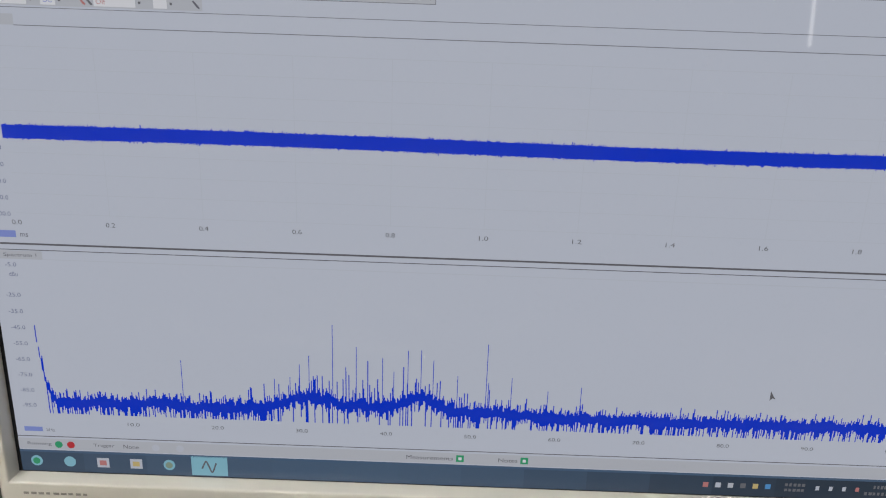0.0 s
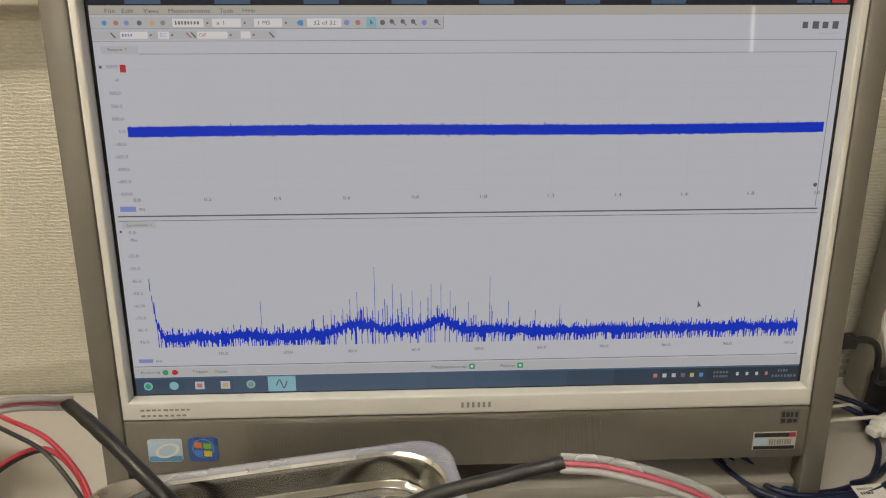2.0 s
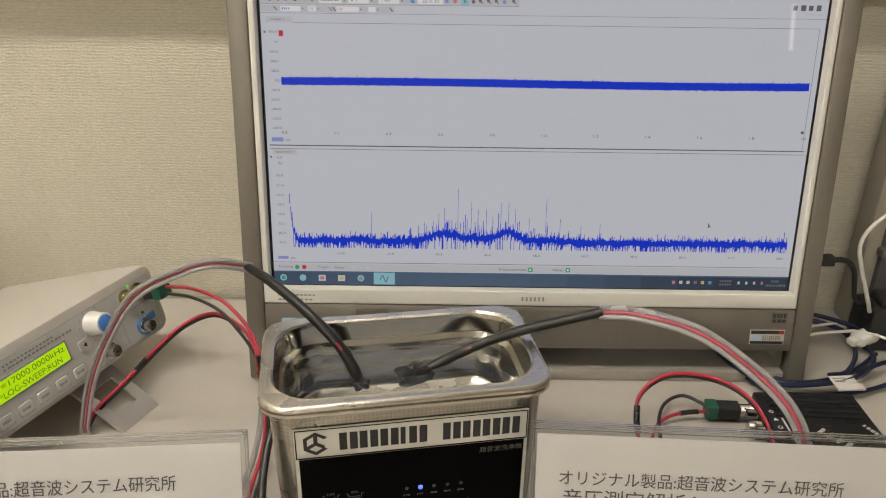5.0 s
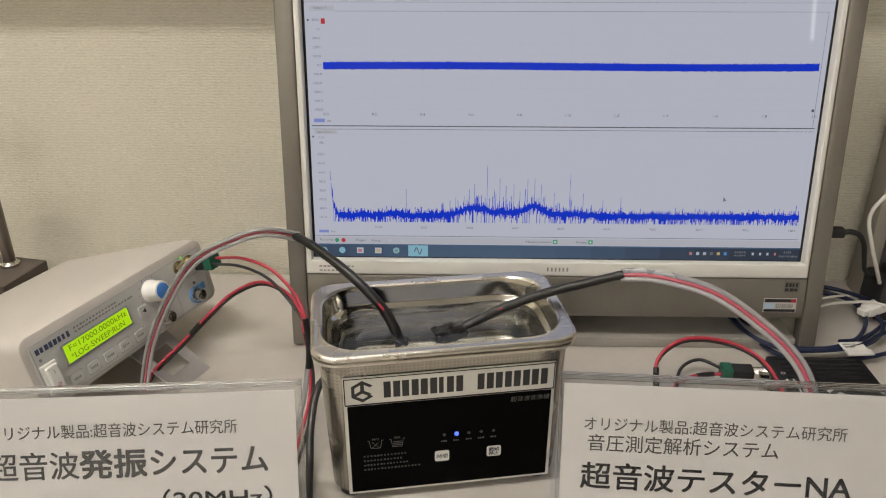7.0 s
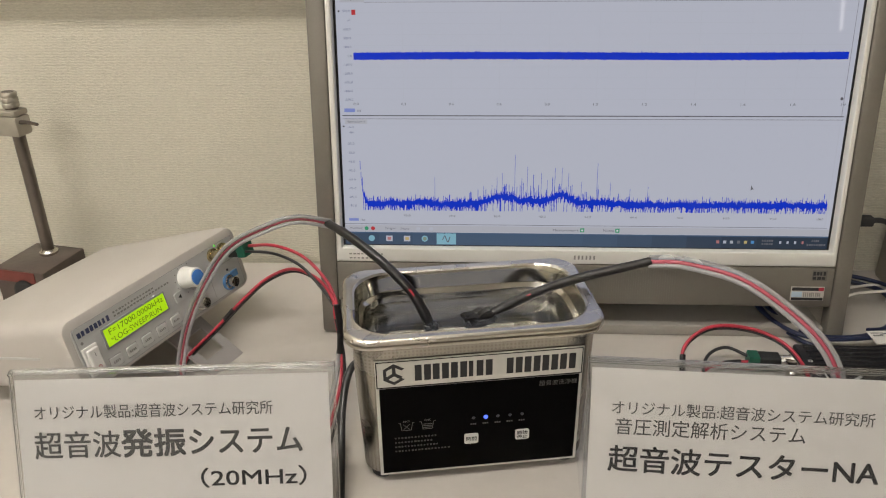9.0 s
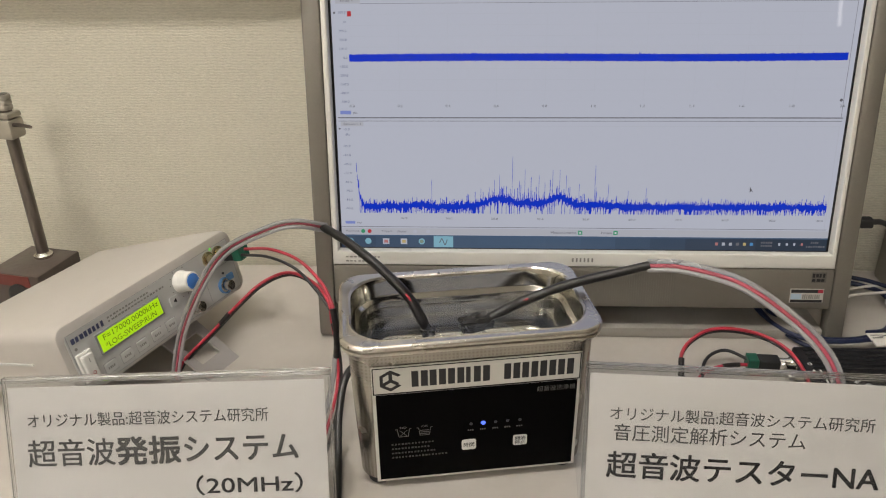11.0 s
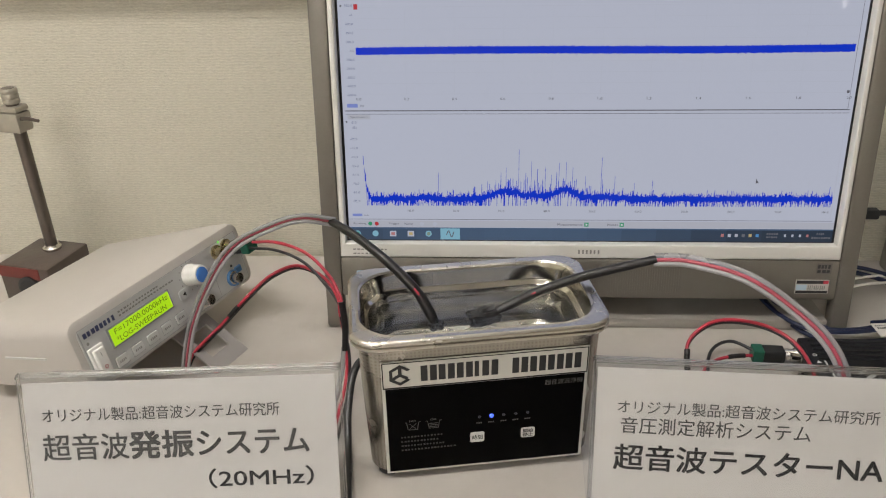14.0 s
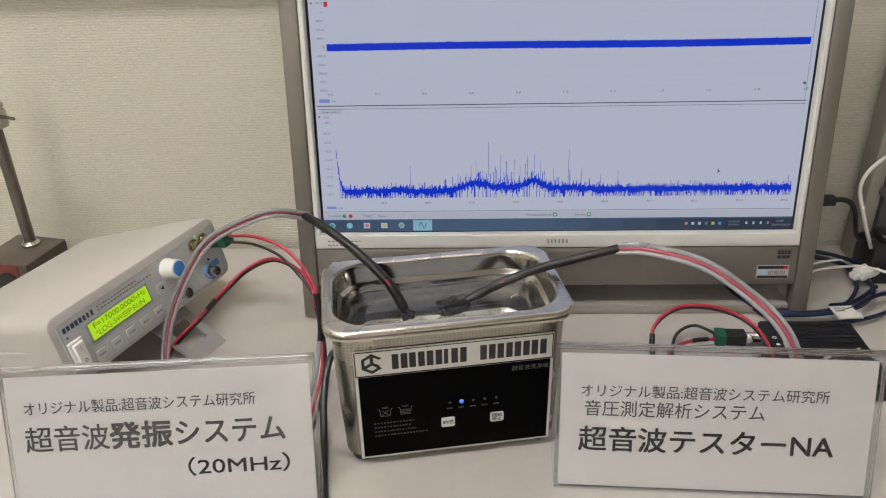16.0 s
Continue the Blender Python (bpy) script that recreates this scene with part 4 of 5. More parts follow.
    for cx, tx in ((-0.0040, "時間"), (0.0322, "開始\n停止")):
        bt = part("button", loft([(0.0100, 0.0086, 0.0016, 0, 0, 0), (0.0100, 0.0086, 0.0016, 0, 0, 0.0003)]), PRINT_WHITE, lab, "white square touch button", pose(cx, -0.0011, 0.0325, 90))
        text_mesh("print", tx, cx - 0.0037, cx + 0.0037, 0.0325, 0.0036 if len(tx) == 2 else 0.0066, -0.0016, INK, lab, 0.01)
    # basin pictograms
    for cx, tx in ((-0.0490, "NO"), (-0.0345, "OK")):
        bm = bmesh.new()
        pts = [(cx - 0.0055, 0.0478), (cx - 0.0042, 0.0478), (cx - 0.0032, 0.0415), (cx + 0.0032, 0.0415), (cx + 0.0042, 0.0478), (cx + 0.0055, 0.0478)]
        for (ax, az), (bx, bz) in zip(pts, pts[1:]):
            d = Vector((bx - ax, bz - az)).normalized() * 0.0002
            bm.faces.new([bm.verts.new((px_, -0.0013, pz)) for px_, pz in ((ax - d.y, az + d.x), (bx - d.y, bz + d.x), (bx + d.y, bz - d.x), (ax + d.y, az - d.x))])
        if tx == "NO":
            for s in (-1, 1):
                bm.faces.new([bm.verts.new((px_, -0.0013, pz)) for px_, pz in ((cx - s * 0.0026, 0.0466), (cx - s * 0.0021, 0.0466), (cx + s * 0.0026, 0.0420), (cx + s * 0.0021, 0.0420))])
        else:
            for k in range(3):
                quad(cx - 0.003, cx + 0.003, 0.0425 + k * 0.0014, 0.0430 + k * 0.0014, -0.0013, bm)
        part("pictogram", bm, PRINT_DIM, lab, "", pose(0, 0, 0.0026))
        text_mesh("print", tx, cx - 0.0022, cx + 0.0022, 0.0515, 0.0016, -0.0013, PRINT_DIM, lab, 0.02)
    for k in range(4):
        bars("print", -0.0575, -0.0575 + (0.030, 0.027, 0.031, 0.039)[k], 0.0380 - k * 0.0037, 0.0015, -0.0013, PRINT_FAINT, lab, (13, 12, 14, 17)[k], 60 + k, fill=0.62)

    return cl.matrix_basis


CLEANER = cleaner()
water = single("tank_water", loft([(0.1500, 0.0780, 0.025, 0, 0.0004, 0.0528), (0.1500, 0.0780, 0.025, 0, 0.0004, 0.0960)], True, True, 10), WATER,
               "clear rippled water filling the steel tank", "water", CLEANER)
water.visible_shadow = False


# ---- the signal generator ----
def generator():
    r = Vector((0.35996, 0.93297, 0.0001)).normalized()
    b = Vector((-0.9074, 0.35013, -0.23244))
    b = (b - r * b.dot(r)).normalized()
    u = r.cross(b)
    o = Vector((-0.3916, -0.1778, 0.7597))
    m = Matrix.Translation(o) @ Matrix((r, b, u)).transposed().to_4x4()
    ge = thing("signal_generator", "warm grey signal generator on its bracket with lit green display", "signal generator", m)
    W, H, D = 0.1991, 0.0575, 0.137
    # shell lofted from the front bezel to the back
    turn = pose(W / 2, 0, H / 2, -90, 0, 0)
    part("case", loft([(W - 0.004, H - 0.002, 0.006, 0, 0.0010, -0.001), (W + 0.001, H + 0.0015, 0.009, 0, 0.0014, 0.0), (W + 0.004, H + 0.0035, 0.011, 0, 0.0017, 0.005),
                       (W + 0.000, H + 0.0035, 0.012, -0.002, 0.0017, 0.030), (W - 0.026, H + 0.0025, 0.012, -0.015, 0.0013, D - 0.005), (W - 0.030, H - 0.002, 0.010, -0.017, 0.0013, D)], True, True, 6),
         CASE_GREY, ge, "warm grey plastic case narrowing to the back", turn @ Matrix.Diagonal((1, -1, 1, 1)), smooth=True)
    pan = part("front_panel", loft([(W - 0.010, H - 0.009, 0.004, 0, 0, 0.0), (W - 0.010, H - 0.009, 0.004, 0, 0, 0.0008)], True, True, 5), PANEL_GREY, ge, "light grey front panel",
               pose(W / 2, -0.001, H / 2 - 0.001, 90, 0, 0))
    yf = -0.0021
    bm = bmesh.new()
    for a, bb, c, d in ((0.006, 0.193, 0.0522, 0.0526), (0.006, 0.193, 0.0040, 0.0044), (0.006, 0.0064, 0.0044, 0.0522), (0.1926, 0.193, 0.0044, 0.0522), (0.152, 0.1524, 0.0065, 0.032), (0.152, 0.190, 0.0318, 0.0322)):
        quad(a, bb, c, d, yf, bm)
    part("panel_outline", bm, PANEL_LINE, ge)
    fr = part("display_window", box(0.0285, 0.0975, -0.0030, -0.0018, 0.0238, 0.0412, 0.0004), PANEL_LINE, ge, "green backlit display with two lines of digits")
    part("display", quad(0.0300, 0.0960, 0.0252, 0.0398, -0.0032), LCD, fr)
    text_mesh("display_text", "F=17000.0000kHz", 0.0345, 0.0935, 0.0360, 0.0046, -0.0034, LCD_INK, fr, 0.0)
    text_mesh("display_text", "*LOG-SWEEP:RUN", 0.0340, 0.0890, 0.0292, 0.0046, -0.0034, LCD_INK, fr, 0.0)
    bars("maker_mark", 0.0090, 0.0420, 0.0462, 0.0050, yf, INK_NAVY, ge, 8, 70, "navy maker's mark")
    bars("print", 0.0450, 0.0905, 0.0478, 0.0016, yf, PRINT_GREY, ge, 14, 71)
    bars("print", 0.0450, 0.1080, 0.0448, 0.0016, yf, PRINT_GREY, ge, 18, 72)
    sw = part("power_switch", box(0.0070, 0.0205, -0.0045, -0.0018, 0.0115, 0.0355, 0.0006), WHITE_PLASTIC, ge, "white rocker switch")
    part("rocker", box(0.0088, 0.0187, -0.0075, -0.004, 0.0135, 0.0335, 0.0012), WHITE_PLASTIC, sw, "", pose(0, 0, 0))
    part("switch_mark", annulus(0.0010, 0.0016), RED_WIRE, sw, "", pose(0.01375, -0.0077, 0.0180, 90))
    part("switch_mark", quad(0.0135, 0.0140, 0.0270, 0.0305, -0.0077), PRINT_GREY, sw)
    part("print", lathe([(0.0008, 0), (0.0013, 0), (0.0013, 0.0002), (0.0008, 0.0002)], 12), PRINT_GREY, ge, "", pose(0.0105, yf, 0.0395, 90))
    for k, cx in enumerate((0.0320, 0.0490, 0.0660, 0.0830, 0.1000)):
        bt = part("button", loft([(0.0118, 0.0088, 0.002, 0, 0, 0), (0.0118, 0.0088, 0.002, 0, 0, 0.0008), (0.0108, 0.0078, 0.002, 0, 0, 0.0012)]), BUTTON_GREY, ge, "grey key", pose(cx, -0.0018, 0.0120, 90))
        bm = bmesh.new()
        for a, bb, c, d in ((-0.0062, 0.0062, 0.0044, 0.0048), (-0.0062, 0.0062, -0.0048, -0.0044), (-0.0062, -0.0058, -0.0044, 0.0044), (0.0058, 0.0062, -0.0044, 0.0044)):
            quad(cx + a, cx + bb, 0.0120 + c, 0.0120 + d, -0.00215, bm)
        part("button_outline", bm, PANEL_LINE, ge)
        bars("print", cx - 0.0036, cx + 0.0036, 0.0120, 0.0022, -0.0034, PRINT_GREY, ge, 4, 80 + k)
    part("arrow_button", loft([(0.0105, 0.0088, 0.002, 0, 0, 0), (0.0105, 0.0088, 0.002, 0, 0, 0.0012)]), BUTTON_GREY, ge, "grey arrow key", pose(0.1120, -0.0018, 0.0285, 90))
    bm = bmesh.new()
    bm.faces.new([bm.verts.new(v) for v in ((0.1098, -0.0034, 0.0285), (0.1135, -0.0034, 0.0306), (0.1135, -0.0034, 0.0264))])
    part("arrow", bm, INK, ge)
    kn = part("knob", lathe([(0.0098, 0), (0.0098, 0.0018), (0.0090, 0.003), (0.0086, 0.0135), (0.0080, 0.0145), (0.0060, 0.0145)], 28), WHITE_PLASTIC, ge, "white knob with a blue cap", pose(0.1262, -0.0018, 0.0400, 90), smooth=True)
    part("cap", lathe([(0.0068, 0.0), (0.0068, 0.0006), (0.0056, 0.0012), (0.0001, 0.0014)], 24), BLUE_CAP, kn, "blue cap", pose(0, 0, 0.0144), smooth=True)
    bm = bmesh.new()
    for k in range(9):
        a = radians(60 + k * 28)
        cx, cz = 0.1262 + 0.0128 * math.cos(a), 0.0395 + 0.0128 * math.sin(a)
        quad(cx - 0.0005, cx + 0.0005, cz - 0.0005, cz + 0.0005, yf, bm)
    part("dial_marks", bm, PRINT_GREY, ge)

    def bnc(x, z, metal, label, ring=None):
        o2 = part("socket", lathe([(0.0068, 0), (0.0068, 0.002), (0.0050, 0.0025), (0.0048, 0.0085), (0.0052, 0.009), (0.0044, 0.0095), (0.0041, 0.002), (0.0014, 0.002), (0.0012, 0.007), (0.0001, 0.007)], 22),
                  metal, ge, label, pose(x, -0.0018, z, 90), smooth=True)
        if ring:
            part("ring", lathe([(0.0078, 0), (0.0078, 0.0028), (0.0069, 0.003), (0.0069, 0.0)], 22), ring, o2, "blue ring")

    bnc(0.1640, 0.0440, BRASS, "gold coaxial socket")
    bnc(0.1775, 0.0440, BRASS, "gold coaxial socket")
    bnc(0.1725, 0.0135, NICKEL, "nickel coaxial socket", BLUE_RING)
    bnc(0.1310, 0.0125, NICKEL, "nickel coaxial socket")
    part("blue_tab", box(0.1775, 0.1860, -0.0040, -0.0018, 0.0150, 0.0215, 0.0008), BLUE_RING, ge, "blue marker")
    part("indicator", lathe([(0.0012, 0), (0.0011, 0.0008), (0.0001, 0.001)], 12), GREEN_LED, ge, "lit green light", pose(0.1700, -0.0018, 0.0515, 90))
    part("indicator", lathe([(0.0012, 0), (0.0011, 0.0008), (0.0001, 0.001)], 12), DARK_LED, ge, "unlit light", pose(0.1755, -0.0018, 0.0245, 90))
    # vent slots on the near side and the tilt bracket below the front
    part("vent_slot", box(-0.0031, -0.0020, 0.035, 0.085, 0.032, 0.0338), PANEL_GREY, ge)
    part("terminal_body", box(0.1710, 0.1840, -0.0250, -0.0130, 0.0380, 0.0500, 0.001), RUBBER, ge, "black plug body on the socket")
    inv = m.inverted()
    bm = bmesh.new()
    foot_a, foot_b = inv @ Vector((-0.312, -0.056, TABLE + 0.0004)), inv @ Vector((-0.327, -0.094, TABLE + 0.0004))
    top_a, top_b = Vector((foot_a.x, 0.022, 0.0)), Vector((foot_b.x - 0.004, 0.022, 0.0))
    n = (foot_b - foot_a).cross(top_a - foot_a).normalized() * 0.0022
    mid = lambda p, q, k: p + (q - p) * k
    for p0, p1, q0, q1 in ((0, 0.22, 0, 1), (0.78, 1, 0, 1), (0.22, 0.78, 0, 0.25), (0.22, 0.78, 0.7, 1)):
        cs = [mid(mid(foot_a, foot_b, p), mid(top_a, top_b, p), q) for p, q in ((p0, q0), (p1, q0), (p1, q1), (p0, q1))]
        lo = [bm.verts.new(c) for c in cs]
        hi = [bm.verts.new(c + n) for c in cs]
        bm.faces.new(lo)
        bm.faces.new(hi)
        for k in range(4):
            bm.faces.new((lo[k], lo[(k + 1) % 4], hi[(k + 1) % 4], hi[k]))
    part("bracket", bm, BRACKET, ge, "grey tilt bracket with an open middle, darkened for the shade beneath")
    return m


GEN = generator()


# ---- the two sign cards in acrylic stands ----
def sign(x, y, yaw, tilt, w, h, rows, label):
    """x, y: the foot of the card's right edge on the desk."""
    m = pose(x, y, TABLE, 0, 0, yaw)
    st = thing("sign_stand", label, "sign stand", m, "sign cards on the desk")
    lean = pose(0, 0, 0.0012, -tilt, 0, 0)
    back = part("back_sheet", box(-w, 0, 0.0012, 0.0030, 0, h, 0.0003), ACRYLIC, st, "clear acrylic sheet", lean)
    cover = part("cover_sheet", box(-w, 0, -0.0030, -0.0016, 0, h - 0.0015, 0.0003), CLEAR, st, "clear acrylic cover", lean)
    for ob in (back, cover):
        ob.visible_shadow = False
    foot_sheet = part("foot_sheet", box(-w, 0, 0.001, 0.062, 0, 0.0020, 0.0003), ACRYLIC, st, "clear acrylic foot")
    foot_sheet.visible_shadow = False
    for a in (-w, -0.0016):
        rib = part("edge_strip", box(a, a + 0.0016, -0.0015, 0.0011, 0, h, 0.0003), ACRYLIC_EDGE, st, "clear acrylic edge", lean)
        rib.visible_shadow = False
    top = part("edge_strip", box(-w + 0.0023, -0.0023, -0.0015, 0.0011, h - 0.0020, h, 0.0003), ACRYLIC_EDGE, st, "clear acrylic edge", lean)
    top.visible_shadow = False
    for ya in (-0.0032, 0.0011):
        lip = part("edge_strip", box(-w, 0, ya, ya + 0.0021, h - 0.0014 if ya > 0 else h - 0.0029, h + 0.0004 if ya > 0 else h - 0.0011, 0.0004), ACRYLIC_EDGE, st, "clear acrylic edge", lean)
        lip.visible_shadow = False
    pw = w - 0.0075
    card = part("card", box(-w + 0.0030, -w + 0.0030 + pw, -0.0006, 0.0002, 0.0020, h - 0.0065), PAPER, st, "white printed paper card", lean)
    for txt, x0, x1, drop, height, bold, ink in rows:
        text_mesh("printed_line", txt, -w + x0, -w + x1, h - drop, height, -0.0009, ink, card, bold)


sign(-0.18638, -0.25591, 4.65, 17.9, 0.2133, 0.1092,
     (("オリジナル製品:超音波システム研究所", 0.0142, 0.1712, 0.0290, 0.0095, 0.004, INK_SOFT),
      ("超音波", 0.0124, 0.0690, 0.0515, 0.0185, 0.010, INK_SOFT),
      ("発振", 0.0700, 0.1118, 0.0515, 0.0190, 0.026, INK_SOFT),
      ("システム", 0.1150, 0.1896, 0.0518, 0.0170, 0.018, INK_SOFT),
      ("（20MHz）", 0.1210, 0.1915, 0.0772, 0.0140, 0.012, INK)),
     "clear acrylic stand holding a white card with printed lettering")
sign(0.19700, -0.25118, -2.88, 16.35, 0.2196, 0.1078,
     (("オリジナル製品:超音波システム研究所", 0.0172, 0.1852, 0.0334, 0.0095, 0.004, INK_SOFT),
      ("音圧測定解析システム", 0.0200, 0.1432, 0.0465, 0.0118, 0.004, INK_SOFT),
      ("超音波テスターNA", 0.0166, 0.1912, 0.0695, 0.0185, 0.016, INK)),
     "clear acrylic stand with a white card lettered in large black type")


# ---- cables ----
def probe_cable(label, path, black_path, end_m, gap, outer, red, tip):
    """A clear hose with red and grey cores that runs into a black sleeve; outer: the side of the arch that the hose keeps to; tip: half sizes of the sealed end."""
    cb = thing("probe_cable", label, "cable", group="probe cables")
    part("clear_hose", tube(path, gap * 0.58, 14, 16, offset=(outer * gap, 0)), CLEAR_TUBE, cb, "milky clear hose", smooth=True)
    part("red_core", tube(path, gap * red, 12, 16, offset=(0, 0.0004)), RED_CORE, cb, "red lead", smooth=True)
    part("grey_core", tube(path, gap * 0.55, 14, 16, offset=(-outer * gap, 0)), GREY_CORE, cb, "grey lead", smooth=True)
    sleeve = part("black_sleeve", tube(black_path, (0.0033, 0.0040), 14, 16, wobble=0.09), SHRINK, cb, "wrinkled black sleeve", smooth=True)
    line = spline(black_path, 8)
    k = len(line) * 6 // 10
    part("red_glimpse", tube([v + Vector((0, -0.0024, 0.0016)) for v in line[k:k + 3]], 0.0010, 8, 4), RED_WIRE, sleeve, "red lead showing through the sleeve", smooth=True)
    bm = bmesh.new()
    bmesh.ops.create_icosphere(bm, subdivisions=3, radius=1.0)
    for v in bm.verts:
        k = (1 + 0.34 * noise.noise(v.co * 1.6 + Vector((tip[0] * 140, 0, 0))) + 0.42 * noise.noise(v.co * 3.6)) * (0.80 / max(abs(c) for c in v.co)) ** 0.8
        v.co = Vector((v.co.x * tip[0] * k, v.co.y * tip[1] * k, v.co.z * tip[2] * k + 0.0055))
    part("probe_tip", bm, SHRINK, cb, "black sealed probe tip", end_m, smooth=True)


probe_cable("clear and red probe cable arching into the steel tank",
            [(-0.3530, -0.1010, 0.7260), (-0.3523, -0.1000, 0.7358), (-0.3410, -0.0990, 0.7734), (-0.3177, -0.1050, 0.8180), (-0.2900, -0.1120, 0.8549), (-0.2560, -0.1130, 0.8737), (-0.2335, -0.1100, 0.8789), (-0.2120, -0.0965, 0.8695)],
            [(-0.214, -0.0975, 0.8705), (-0.1940, -0.1140, 0.8670), (-0.1690, -0.1340, 0.8575), (-0.1455, -0.1480, 0.8400), (-0.1340, -0.1550, 0.8230), (-0.1305, -0.1575, 0.8110)],
            pose(-0.1298, -0.1580, 0.8042), 0.0026, 1, 0.36, (0.0058, 0.0048, 0.0056))
probe_cable("clear and red probe cable arching over the tank's edge",
            [(0.1525, -0.206, 0.7260), (0.1525, -0.2080, 0.775), (0.1482, -0.2050, 0.805), (0.1380, -0.1970, 0.8268), (0.1188, -0.183, 0.8440), (0.0870, -0.166, 0.8615), (0.0510, -0.152, 0.8664), (0.0275, -0.143, 0.8630)],
            [(0.0291, -0.143, 0.8633), (0.0024, -0.143, 0.8559), (-0.0269, -0.142, 0.8465), (-0.0560, -0.141, 0.8335), (-0.0760, -0.142, 0.8225), (-0.0880, -0.146, 0.8165)],
            pose(-0.0930, -0.1485, 0.8085, 0, -10, 20), 0.0030, -1, 0.50, (0.0125, 0.0085, 0.0098))


def lead(name, label, path, radius, material, parent=None):
    bm = tube(path, radius, 10, 14)
    if parent is None:
        return single(name, bm, material, label, "cable", smooth=True)
    return part(name, bm, material, parent, label, smooth=True)


# leads from the generator's sockets, gathered beside the tank
gl = thing("test_lead", "red and black test lead pair with a green terminal plug", "test lead", group="test leads")
part("terminal_plug", box(0.1705, 0.1845, -0.0340, -0.0250, 0.0375, 0.0505, 0.0008), GREEN, gl, "green screw terminal", GEN)
lead("red_wire", "red wire", [GEN @ Vector((0.1800, -0.033, 0.0455)), (-0.2716, -0.055, 0.8301), (-0.2437, -0.070, 0.8276), (-0.2227, -0.085, 0.8146), (-0.2126, -0.098, 0.8030), (-0.2105, -0.103, 0.7960)], 0.0014, RED_WIRE, gl)
lead("black_wire", "black wire", [GEN @ Vector((0.1740, -0.033, 0.0425)), (-0.2725, -0.057, 0.8235), (-0.2460, -0.072, 0.8200), (-0.2260, -0.087, 0.8070), (-0.2150, -0.099, 0.7990), (-0.2115, -0.103, 0.7950)], 0.0013, BLACK_WIRE, gl)
part("black_sleeve", tube([(-0.2110, -0.102, 0.8000), (-0.2085, -0.107, 0.7820), (-0.2090, -0.113, 0.7600)], 0.0028, 10, 8, wobble=0.1), SHRINK, gl, "black sleeve", smooth=True)
lead("clear_hose", "milky clear hose", [(-0.2100, -0.112, 0.7620), (-0.2120, -0.118, 0.7450), (-0.2150, -0.138, 0.7290), (-0.2200, -0.170, 0.7240), (-0.222, -0.200, 0.7225)], 0.0022, CLEAR_TUBE, gl)
gl2 = thing("test_lead", "red and black test lead pair looping up beside the tank", "test lead", group="test leads")
up_path = [(-0.3560, -0.092, 0.7235), (-0.3495, -0.085, 0.7368), (-0.3276, -0.070, 0.7556), (-0.3033, -0.060, 0.7794), (-0.2828, -0.050, 0.7953), (-0.2583, -0.050, 0.8051), (-0.2302, -0.075, 0.8079), (-0.2150, -0.097, 0.8020), (-0.2125, -0.104, 0.7900)]
lead("red_wire", "red wire", up_path, 0.0014, RED_WIRE, gl2)
lead("black_wire", "black wire", [(x + 0.0006, y + 0.001, z - 0.0028 if z > 0.727 else z) for x, y, z in up_path], 0.0013, BLACK_WIRE, gl2)
part("black_sleeve", tube([(-0.3205, -0.0665, 0.7620), (-0.3160, -0.0645, 0.7665), (-0.3120, -0.0628, 0.7705)], 0.0023, 10, 6, wobble=0.1), SHRINK, gl2, "dark sleeve", smooth=True)
lead("red_tail", "red wire", [(-0.2125, -0.104, 0.7900), (-0.2080, -0.112, 0.7600), (-0.2080, -0.128, 0.7380), (-0.2110, -0.160, 0.7245), (-0.213, -0.200, 0.7222)], 0.0014, RED_WIRE, gl2)
lead("black_tail", "black wire", [(-0.2120, -0.105, 0.7880), (-0.2060, -0.113, 0.7590), (-0.2050, -0.129, 0.7370), (-0.2065, -0.160, 0.7245), (-0.208, -0.200, 0.7222)], 0.0013, BLACK_WIRE, gl2)
lead("mains_cable", "thick black power cord running from the cleaner", [(-0.184, -0.120, 0.765), (-0.196, -0.140, 0.762), (-0.199, -0.165, 0.745), (-0.196, -0.195, 0.727), (-0.190, -0.235, 0.7235), (-0.180, -0.300, 0.7235), (-0.172, -0.420, 0.7235)], 0.0030, BLACK_WIRE)


